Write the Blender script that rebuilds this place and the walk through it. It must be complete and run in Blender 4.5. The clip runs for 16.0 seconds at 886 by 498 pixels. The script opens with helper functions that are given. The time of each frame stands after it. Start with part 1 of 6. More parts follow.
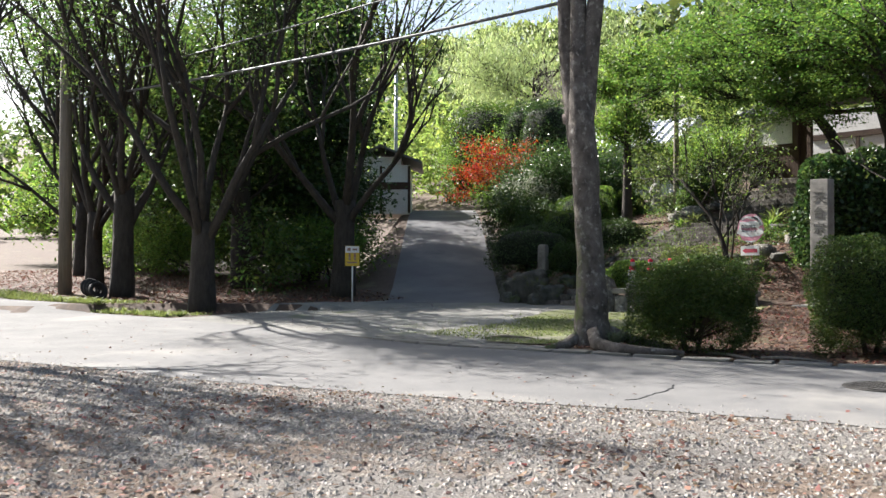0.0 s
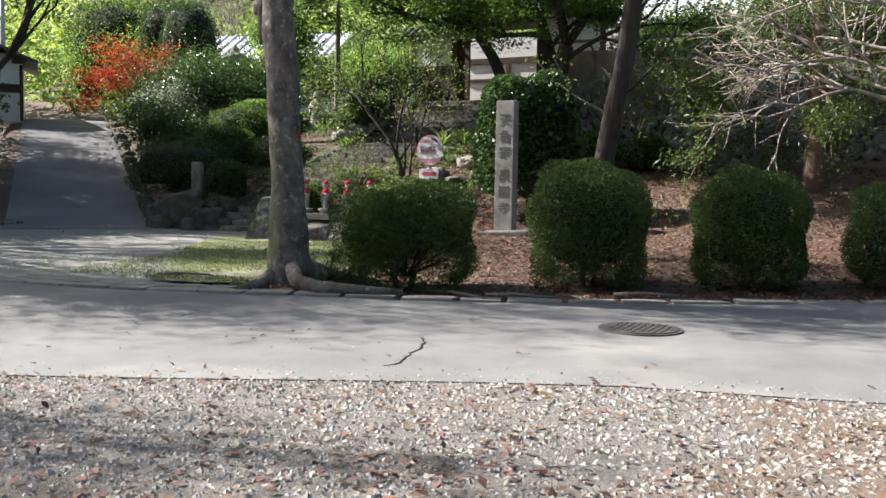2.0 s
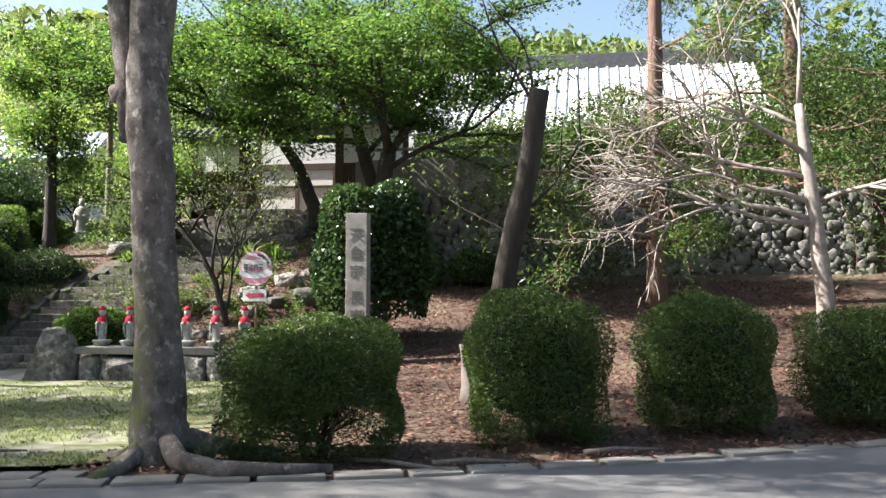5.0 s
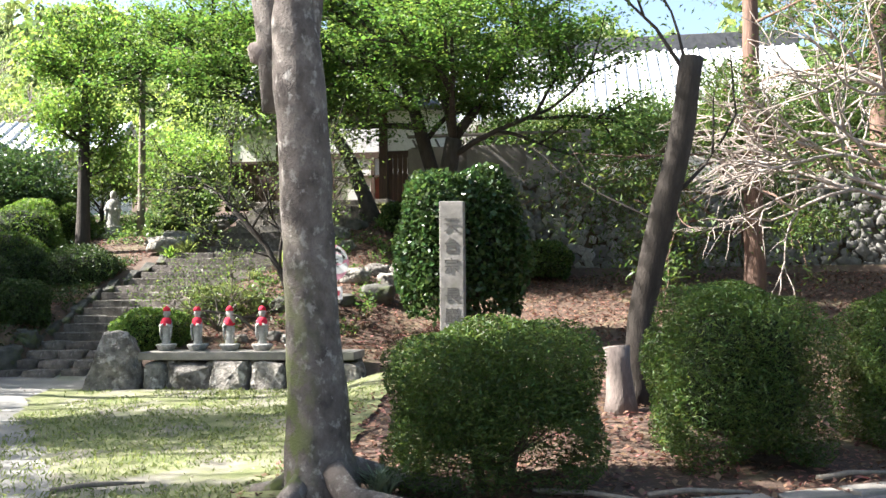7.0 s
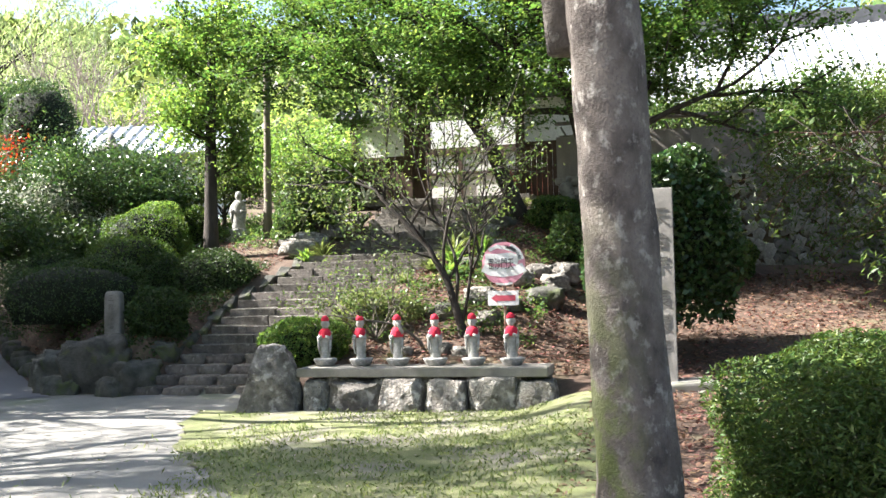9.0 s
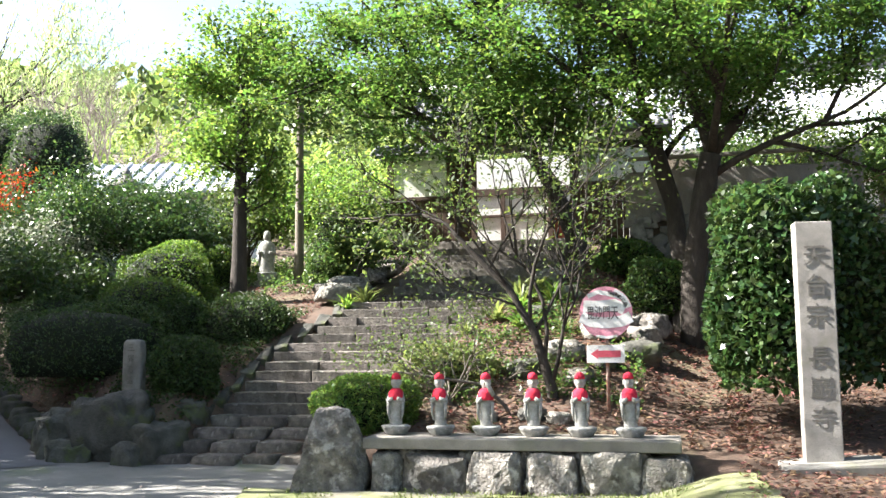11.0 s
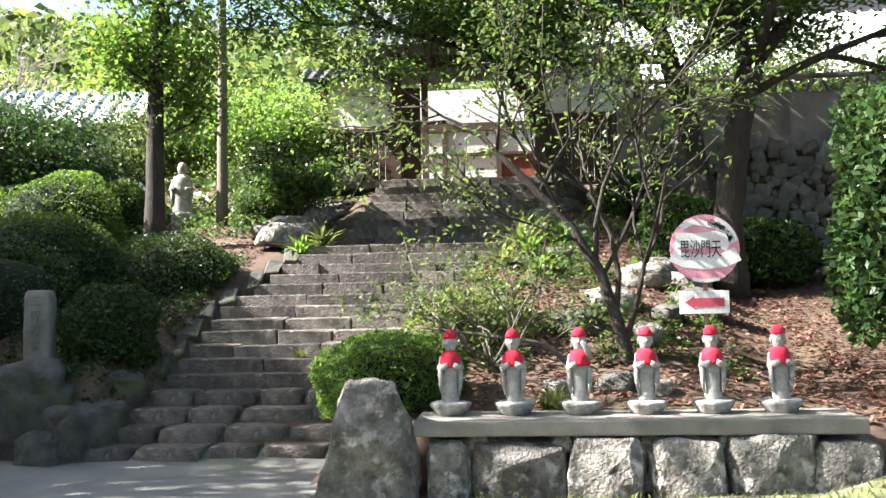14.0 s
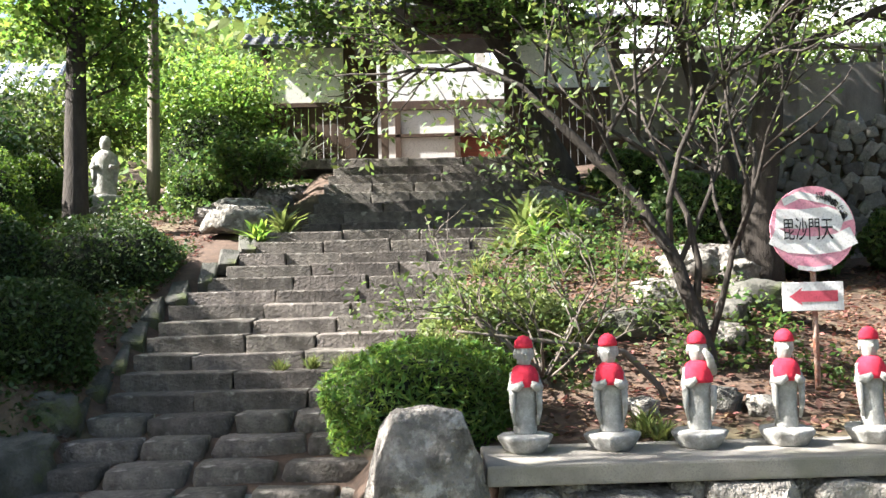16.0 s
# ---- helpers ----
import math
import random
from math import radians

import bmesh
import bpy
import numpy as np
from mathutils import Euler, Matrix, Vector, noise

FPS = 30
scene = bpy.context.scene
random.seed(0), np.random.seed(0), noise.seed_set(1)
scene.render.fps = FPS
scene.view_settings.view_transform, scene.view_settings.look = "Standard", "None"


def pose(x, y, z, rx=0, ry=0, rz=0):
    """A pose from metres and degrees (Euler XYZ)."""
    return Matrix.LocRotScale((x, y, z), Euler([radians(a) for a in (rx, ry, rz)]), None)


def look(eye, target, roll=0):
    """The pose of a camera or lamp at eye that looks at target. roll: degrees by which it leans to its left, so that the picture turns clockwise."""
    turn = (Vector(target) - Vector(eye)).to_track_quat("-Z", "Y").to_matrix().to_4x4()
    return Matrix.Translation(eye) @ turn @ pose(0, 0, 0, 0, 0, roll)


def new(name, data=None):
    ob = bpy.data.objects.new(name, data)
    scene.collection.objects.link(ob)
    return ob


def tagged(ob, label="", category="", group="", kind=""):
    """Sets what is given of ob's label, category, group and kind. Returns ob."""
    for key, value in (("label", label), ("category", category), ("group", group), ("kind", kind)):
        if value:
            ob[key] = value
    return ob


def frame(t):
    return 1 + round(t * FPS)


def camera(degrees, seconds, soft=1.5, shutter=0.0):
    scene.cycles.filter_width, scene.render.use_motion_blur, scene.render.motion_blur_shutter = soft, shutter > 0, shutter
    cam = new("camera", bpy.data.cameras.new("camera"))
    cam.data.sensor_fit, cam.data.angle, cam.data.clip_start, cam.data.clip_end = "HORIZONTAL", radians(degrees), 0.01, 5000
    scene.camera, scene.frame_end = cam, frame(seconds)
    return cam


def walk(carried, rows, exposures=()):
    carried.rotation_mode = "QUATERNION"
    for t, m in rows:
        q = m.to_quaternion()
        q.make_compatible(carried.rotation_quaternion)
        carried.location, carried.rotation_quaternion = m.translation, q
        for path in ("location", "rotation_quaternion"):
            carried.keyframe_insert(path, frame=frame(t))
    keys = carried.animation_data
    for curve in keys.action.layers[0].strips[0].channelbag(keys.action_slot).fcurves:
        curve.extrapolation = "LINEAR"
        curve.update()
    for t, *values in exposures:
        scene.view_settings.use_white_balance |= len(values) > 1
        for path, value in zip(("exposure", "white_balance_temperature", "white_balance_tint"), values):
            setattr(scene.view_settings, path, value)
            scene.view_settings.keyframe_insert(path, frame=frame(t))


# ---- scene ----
cam = camera(52.0, 16.0)
PATH = [
    (0, (15.222, -19.006, 1.418), (13.704, -17.703, 1.45), -0.0),
    (0.5, (14.626, -18.729, 1.412), (13.314, -17.219, 1.441), 0.2),
    (1, (14.035, -18.316, 1.408), (12.986, -16.613, 1.393), 1.6),
    (1.5, (13.427, -17.979, 1.405), (12.522, -16.197, 1.323), 0.2),
    (2, (12.908, -17.706, 1.45), (12.028, -15.915, 1.312), 0.9),
    (2.5, (12.391, -17.379, 1.523), (11.496, -15.594, 1.4), 1.1),
    (3, (11.842, -17.124, 1.576), (10.981, -15.32, 1.516), 0.1),
    (3.5, (11.34, -16.87, 1.583), (10.599, -15.012, 1.571), -0.7),
    (4, (10.801, -16.682, 1.64), (10.211, -14.771, 1.636), 0.2),
    (4.2, (10.592, -16.638, 1.671), (10.078, -14.705, 1.7), -0.0),
    (6.3, (8.55, -15.194, 1.864), (8.306, -13.213, 1.995), 0.5),
    (6.5, (8.283, -15.116, 1.859), (8.022, -13.138, 1.998), 0.6),
    (7, (7.737, -14.902, 1.831), (7.437, -12.927, 1.914), -0.6),
    (7.5, (7.188, -14.568, 1.841), (6.797, -12.607, 1.892), -0.7),
    (8, (6.705, -14.132, 1.878), (6.272, -12.179, 1.885), -1.7),
    (8.5, (6.236, -13.571, 1.881), (5.761, -11.629, 1.918), -1.3),
    (9, (5.755, -13.078, 1.898), (5.272, -11.139, 1.987), -1.4),
    (9.5, (5.326, -12.562, 1.928), (4.828, -10.626, 2.017), -1.0),
    (10, (4.862, -12.079, 1.967), (4.378, -10.144, 2.12), -0.6),
    (10.2, (4.699, -11.888, 1.955), (4.199, -9.959, 2.121), -1.1),
    (12.3, (2.727, -9.847, 1.855), (2.393, -7.892, 2.109), -0.9),
    (12.5, (2.558, -9.673, 1.831), (2.256, -7.708, 2.054), -1.3),
    (13, (2.128, -9.206, 1.809), (1.884, -7.229, 1.99), -0.9),
    (13.5, (1.689, -8.772, 1.794), (1.484, -6.785, 1.902), -1.0),
    (14, (1.308, -8.222, 1.797), (1.129, -6.234, 1.912), -1.1),
    (14.5, (0.893, -7.732, 1.754), (0.771, -5.74, 1.87), -0.7),
    (15, (0.643, -7.186, 1.79), (0.621, -5.186, 1.832), -1.6),
    (15.5, (0.324, -6.612, 1.802), (0.341, -4.613, 1.847), -1.1),
    (16, (0.034, -6.069, 1.825), (0.056, -4.072, 1.926), -1.5),
]
walk(cam, [(t, look(eye, target, roll)) for t, eye, target, roll in PATH], exposures=[(0, 1.75), (4, 1.9), (6.5, 2.68), (16, 2.75)])
# ---------------------------------------------------------------- light
SUN_TO = Vector((-0.98, -0.13, 0.84)).normalized()
world = bpy.data.worlds.new("world")
scene.world = world
world.use_nodes = True
_n, _l = world.node_tree.nodes, world.node_tree.links
_sky = _n.new("ShaderNodeTexSky")
_sky.sky_type, _sky.sun_disc = "NISHITA", False
_sky.sun_elevation = math.asin(SUN_TO.z)
_sky.sun_rotation = math.atan2(SUN_TO.x, SUN_TO.y)
_sky.dust_density, _sky.air_density = 2.5, 1.0
_n["Background"].inputs["Strength"].default_value = 0.062
_l.new(_sky.outputs["Color"], _n["Background"].inputs["Color"])
sun = new("sun", bpy.data.lights.new("sun", "SUN"))
sun.data.energy, sun.data.angle, sun.data.color = 5.0, radians(0.53), (1.0, 0.965, 0.92)
sun.matrix_world = Matrix.Translation((0, 0, 60)) @ SUN_TO.to_track_quat("Z", "Y").to_matrix().to_4x4()


# ---------------------------------------------------------------- materials
def mat(name, base, second=None, scale=6.0, rough=0.85, bump=0.3, fine=60.0, metal=0.0, third=None, third_scale=0.7, third_at=0.55,
        jitter=0.0, island=False, translucent=0.0, spec=0.3, stretch=(1, 1, 1), bump_dist=0.01, moss=None):
    """A surface with two scales of variation, an optional third stain colour, and optional variation from piece to piece."""
    m = bpy.data.materials.new(name)
    m.use_nodes = True
    n, l = m.node_tree.nodes, m.node_tree.links
    p = n["Principled BSDF"]
    p.inputs["Roughness"].default_value, p.inputs["Metallic"].default_value = rough, metal
    p.inputs["Specular IOR Level"].default_value = spec
    tc, mp = n.new("ShaderNodeTexCoord"), n.new("ShaderNodeMapping")
    mp.inputs["Scale"].default_value = stretch
    l.new(tc.outputs["Object"], mp.inputs["Vector"])

    def noise_node(s, detail=5):
        k = n.new("ShaderNodeTexNoise")
        k.inputs["Scale"].default_value, k.inputs["Detail"].default_value, k.inputs["Roughness"].default_value = s, detail, 0.62
        l.new(mp.outputs["Vector"], k.inputs["Vector"])
        return k

    def mix(a, b, fac):
        k = n.new("ShaderNodeMix")
        k.data_type = "RGBA"
        for sock, val in ((k.inputs["A"], a), (k.inputs["B"], b)):
            if isinstance(val, tuple):
                sock.default_value = (*val, 1)
            else:
                l.new(val, sock)
        l.new(fac, k.inputs["Factor"])
        return k.outputs["Result"]

    def steep(src, lo, hi):
        k = n.new("ShaderNodeMapRange")
        k.inputs["From Min"].default_value, k.inputs["From Max"].default_value = lo, hi
        l.new(src, k.inputs["Value"])
        return k.outputs["Result"]

    coarse, grain = noise_node(scale), noise_node(fine, 3)
    col = mix(base, second or tuple(c * 0.6 for c in base), steep(coarse.outputs["Fac"], 0.35, 0.65))
    dark = mix(col, tuple(c * 0.55 for c in base), steep(grain.outputs["Fac"], 0.5, 0.75))
    col = dark
    if third:
        col = mix(col, third, steep(noise_node(third_scale).outputs["Fac"], third_at, third_at + 0.12))
    if moss:
        # moss on the weather side of a trunk, thinning out upwards
        mcol, mtop = moss
        sep = n.new("ShaderNodeSeparateXYZ")
        l.new(tc.outputs["Object"], sep.inputs[0])
        low = steep(sep.outputs["Z"], mtop, mtop * 0.35)
        side = steep(sep.outputs["X"], 0.06, -0.16)
        patch = steep(noise_node(4.5).outputs["Fac"], 0.46, 0.56)
        mul, mul2 = n.new("ShaderNodeMath"), n.new("ShaderNodeMath")
        mul.operation = mul2.operation = "MULTIPLY"
        l.new(low, mul.inputs[0])
        l.new(side, mul.inputs[1])
        l.new(mul.outputs[0], mul2.inputs[0])
        l.new(patch, mul2.inputs[1])
        col = mix(col, mcol, mul2.outputs[0])
    if jitter:
        src = n.new("ShaderNodeNewGeometry").outputs["Random Per Island"] if island else n.new("ShaderNodeObjectInfo").outputs["Random"]
        hs = n.new("ShaderNodeHueSaturation")
        l.new(col, hs.inputs["Color"])
        k = n.new("ShaderNodeMapRange")
        k.inputs["To Min"].default_value, k.inputs["To Max"].default_value = 1 - jitter, 1 + jitter
        l.new(src, k.inputs["Value"])
        l.new(k.outputs["Result"], hs.inputs["Value"])
        k2 = n.new("ShaderNodeMapRange")
        k2.inputs["To Min"].default_value, k2.inputs["To Max"].default_value = 0.5 - jitter * 0.06, 0.5 + jitter * 0.06
        sh = n.new("ShaderNodeMath")
        sh.operation, sh.inputs[1].default_value = "PINGPONG", 0.5
        l.new(src, sh.inputs[0])
        k2.inputs["From Max"].default_value = 0.5
        l.new(sh.outputs[0], k2.inputs["Value"])
        l.new(k2.outputs["Result"], hs.inputs["Hue"])
        col = hs.outputs["Color"]
    l.new(col, p.inputs["Base Color"])
    if bump:
        b = n.new("ShaderNodeBump")
        b.inputs["Strength"].default_value, b.inputs["Distance"].default_value = bump, bump_dist
        add = n.new("ShaderNodeMath")
        l.new(coarse.outputs["Fac"], add.inputs[0])
        l.new(grain.outputs["Fac"], add.inputs[1])
        l.new(add.outputs[0], b.inputs["Height"])
        l.new(b.outputs["Normal"], p.inputs["Normal"])
    if translucent:
        t, ms = n.new("ShaderNodeBsdfTranslucent"), n.new("ShaderNodeMixShader")
        hv = n.new("ShaderNodeHueSaturation")
        hv.inputs["Value"].default_value, hv.inputs["Saturation"].default_value, hv.inputs["Hue"].default_value = 1.7, 1.1, 0.485
        l.new(col, hv.inputs["Color"])
        l.new(hv.outputs["Color"], t.inputs["Color"])
        ms.inputs["Fac"].default_value = translucent
        l.new(p.outputs["BSDF"], ms.inputs[1])
        l.new(t.outputs["BSDF"], ms.inputs[2])
        l.new(ms.outputs["Shader"], n["Material Output"].inputs["Surface"])
    return m


def leafmat(name, base, jitter=0.45, translucent=0.4, rough=0.5):
    return mat(name, base, tuple(c * 0.75 for c in base), 0.8, rough, 0, 9, jitter=jitter, island=True, translucent=translucent, spec=0.35)


M = {
    "soil": mat("soil", (0.12, 0.085, 0.06), (0.07, 0.05, 0.035), 2.5, bump=0.6, fine=40, third=(0.06, 0.075, 0.03), third_scale=0.35),
    "leafbed": mat("leafbed", (0.105, 0.068, 0.048), (0.06, 0.041, 0.031), 9, bump=0.9, fine=35, third=(0.12, 0.10, 0.06), third_scale=0.8),
    "asphalt": mat("asphalt", (0.17, 0.165, 0.16), (0.13, 0.127, 0.125), 1.1, 0.9, 0.5, 170, third=(0.21, 0.2, 0.185), third_scale=0.3, bump_dist=0.006),
    "drive": mat("drive_asphalt", (0.14, 0.14, 0.145), (0.11, 0.11, 0.115), 0.9, 0.85, 0.4, 150, third=(0.19, 0.185, 0.18), third_scale=0.25, stretch=(1, 1, 1)),
    "apron": mat("dusty_concrete", (0.23, 0.22, 0.2), (0.16, 0.155, 0.14), 1.3, 0.92, 0.4, 90, third=(0.14, 0.16, 0.08), third_scale=0.5, third_at=0.58),
    "gravel": mat("gravel", (0.27, 0.25, 0.23), (0.15, 0.135, 0.12), 38, 0.95, 1.0, 95, third=(0.2, 0.15, 0.115), third_scale=0.5, third_at=0.5, bump_dist=0.03),
    "pebble": mat("pebble", (0.34, 0.32, 0.295), (0.22, 0.2, 0.18), 30, 0.9, 0.3, 120, jitter=0.5, island=True),
    "moss": mat("moss", (0.13, 0.15, 0.056), (0.18, 0.18, 0.095), 2.2, 0.95, 0.9, 70, third=(0.2, 0.185, 0.145), third_scale=0.9, third_at=0.5),
    "bark": mat("bark", (0.20, 0.165, 0.145), (0.12, 0.095, 0.085), 7, 0.9, 0.8, 45, third=(0.28, 0.24, 0.215), third_scale=5, third_at=0.6, stretch=(1, 1, 0.35), bump_dist=0.02),
    "barkmoss": mat("mossy_bark", (0.165, 0.142, 0.124), (0.055, 0.045, 0.04), 5, 0.92, 0.7, 60, third=(0.25, 0.232, 0.208), third_scale=12, third_at=0.55, stretch=(1, 1, 0.8), bump_dist=0.025, moss=((0.085, 0.1, 0.035), 2.4)),
    "darkbark": mat("dark_bark", (0.058, 0.048, 0.04), (0.03, 0.025, 0.021), 9, 0.92, 0.9, 50, stretch=(1, 1, 0.3), bump_dist=0.02),
    "greybark": mat("grey_bark", (0.15, 0.125, 0.105), (0.09, 0.075, 0.06), 8, 0.9, 0.5, 50),
    "palebark": mat("pale_bark", (0.34, 0.29, 0.255), (0.2, 0.165, 0.14), 8, 0.85, 0.5, 50),
    "redboard": mat("red_brown_board", (0.3, 0.085, 0.05), (0.2, 0.06, 0.04), 6, 0.75, 0.3, 60, stretch=(0.4, 1, 4)),
    "redbark": mat("cedar_bark", (0.19, 0.115, 0.085), (0.11, 0.07, 0.055), 10, 0.92, 0.9, 55, stretch=(1, 1, 0.12), bump_dist=0.02),
    "stone": mat("granite", (0.27, 0.255, 0.23), (0.14, 0.13, 0.115), 3, 0.85, 0.5, 90, third=(0.15, 0.15, 0.11), third_scale=1.6, third_at=0.58, jitter=0.22),
    "wallstone": mat("wall_stone", (0.26, 0.25, 0.225), (0.13, 0.125, 0.112), 2.5, 0.85, 0.7, 30, third=(0.37, 0.36, 0.325), third_scale=1.8, third_at=0.6, jitter=0.5),
    "rock": mat("rough_rock", (0.31, 0.285, 0.25), (0.085, 0.077, 0.066), 5.5, 0.88, 1.0, 28, third=(0.5, 0.47, 0.42), third_scale=6.5, third_at=0.54, jitter=0.2, bump_dist=0.06),
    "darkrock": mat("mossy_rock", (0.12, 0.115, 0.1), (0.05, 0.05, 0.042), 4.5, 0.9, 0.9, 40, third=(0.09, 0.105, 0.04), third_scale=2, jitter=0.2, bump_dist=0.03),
    "step": mat("step_stone", (0.175, 0.154, 0.132), (0.07, 0.062, 0.054), 5.5, 0.9, 1.0, 38, third=(0.3, 0.275, 0.24), third_scale=7, third_at=0.58, jitter=0.25, bump_dist=0.03),
    "concrete": mat("stained_concrete", (0.27, 0.25, 0.225), (0.16, 0.145, 0.13), 2.2, 0.92, 0.4, 70, third=(0.11, 0.1, 0.085), third_scale=1.1, third_at=0.55, stretch=(1, 1, 0.4)),
    "slab": mat("slab_concrete", (0.27, 0.25, 0.22), (0.16, 0.147, 0.128), 2.5, 0.9, 0.4, 90, third=(0.2, 0.19, 0.15), third_scale=1.5),
    "plaster": mat("white_plaster", (0.8, 0.79, 0.76), (0.72, 0.7, 0.66), 1.5, 0.9, 0.1, 40),
    "timber": mat("dark_timber", (0.085, 0.052, 0.035), (0.05, 0.032, 0.022), 6, 0.8, 0.4, 60, stretch=(4, 4, 0.4)),
    "tile": mat("roof_tile", (0.13, 0.13, 0.135), (0.08, 0.08, 0.085), 5, 0.55, 0.3, 50, jitter=0.2),
    "paleroof": mat("pale_roof", (0.62, 0.63, 0.64), (0.5, 0.51, 0.52), 3, 0.45, 0.2, 30),
    "red": mat("red_cloth", (0.62, 0.03, 0.06), (0.45, 0.02, 0.045), 30, 0.9, 0.5, 140),
    "statue": mat("statue_stone", (0.42, 0.41, 0.385), (0.2, 0.195, 0.175), 11, 0.85, 0.6, 70, third=(0.5, 0.49, 0.46), third_scale=7, third_at=0.6),
    "rust": mat("rusty_steel", (0.28, 0.1, 0.06), (0.45, 0.36, 0.3), 9, 0.75, 0.3, 60, metal=0.2),
    "white": mat("white_paint", (0.78, 0.77, 0.75), (0.7, 0.68, 0.66), 7, 0.5, 0.05, 60),
    "pink": mat("faded_red_paint", (0.72, 0.27, 0.36), (0.75, 0.38, 0.44), 8, 0.5, 0.05, 60),
    "arrowred": mat("red_paint", (0.62, 0.1, 0.14), (0.52, 0.08, 0.11), 8, 0.5, 0.05, 60),
    "ink": mat("black_ink", (0.02, 0.02, 0.022), None, 8, 0.6, 0.05, 60),
    "inkgrey": mat("carved_ink", (0.15, 0.14, 0.125), None, 8, 0.9, 0.1, 60),
    "yellow": mat("yellow_paint", (0.75, 0.5, 0.05), (0.65, 0.42, 0.05), 8, 0.5, 0.05, 60),
    "steel": mat("grey_steel", (0.45, 0.45, 0.45), None, 8, 0.45, 0.1, 60, metal=0.6),
    "iron": mat("cast_iron", (0.09, 0.085, 0.08), (0.06, 0.055, 0.05), 6, 0.7, 0.5, 80, metal=0.5),
    "polewood": mat("weathered_pole", (0.22, 0.19, 0.155), (0.14, 0.12, 0.1), 6, 0.9, 0.5, 60, stretch=(3, 3, 0.2)),
    "cable": mat("cable", (0.12, 0.12, 0.12), None, 5, 0.5, 0, 40),
    "rubber": mat("tyre_rubber", (0.025, 0.025, 0.026), None, 8, 0.8, 0.3, 60),
    "twig": mat("twig", (0.085, 0.065, 0.045), (0.05, 0.04, 0.03), 9, 0.9, 0.4, 60),
    # near-black: the shade inside the shrubs, put into the colour
    "core": mat("inner_shade", (0.016, 0.022, 0.009), (0.009, 0.013, 0.006), 6, 0.95, 0.8, 25, bump_dist=0.05),
    # foliage
    "clip": leafmat("clipped_leaf", (0.062, 0.112, 0.022)),
    "clipdark": leafmat("dark_clipped_leaf", (0.04, 0.072, 0.02), 0.4, 0.3),
    "conif": leafmat("conifer_leaf", (0.064, 0.106, 0.024), 0.6, 0.3),
    "maple": leafmat("maple_leaf", (0.085, 0.158, 0.038), 0.5, 0.42),
    "bright": leafmat("bright_leaf", (0.125, 0.212, 0.05), 0.5, 0.5),
    "green": leafmat("green_leaf", (0.075, 0.128, 0.036), 0.6, 0.42, 0.4),
    "glossy": leafmat("glossy_leaf", (0.045, 0.085, 0.026), 0.55, 0.3, 0.32),
    "sparse": leafmat("yellowish_leaf", (0.095, 0.14, 0.042), 0.5, 0.45),
    "orange": leafmat("orange_leaf", (0.27, 0.075, 0.03), 0.5, 0.45),
    "dry": leafmat("dry_leaf", (0.185, 0.1, 0.068), 0.6, 0.15, 0.7),
    "drypale": leafmat("pale_dry_leaf", (0.32, 0.28, 0.23), 0.6, 0.15, 0.7),
    "bamboo": leafmat("bamboo_leaf", (0.2, 0.28, 0.08), 0.35, 0.5),
    "willow": leafmat("willow_leaf", (0.3, 0.38, 0.17), 0.3, 0.45),
    "hill": leafmat("hill_leaf", (0.12, 0.17, 0.055), 0.5, 0.4),
    "silver": leafmat("silver_leaf", (0.34, 0.36, 0.28), 0.3, 0.25, 0.6),
    "sage": leafmat("sage_leaf", (0.15, 0.19, 0.12), 0.3, 0.25, 0.6),
    "grass": leafmat("grass_blade", (0.15, 0.19, 0.065), 0.4, 0.4),
}


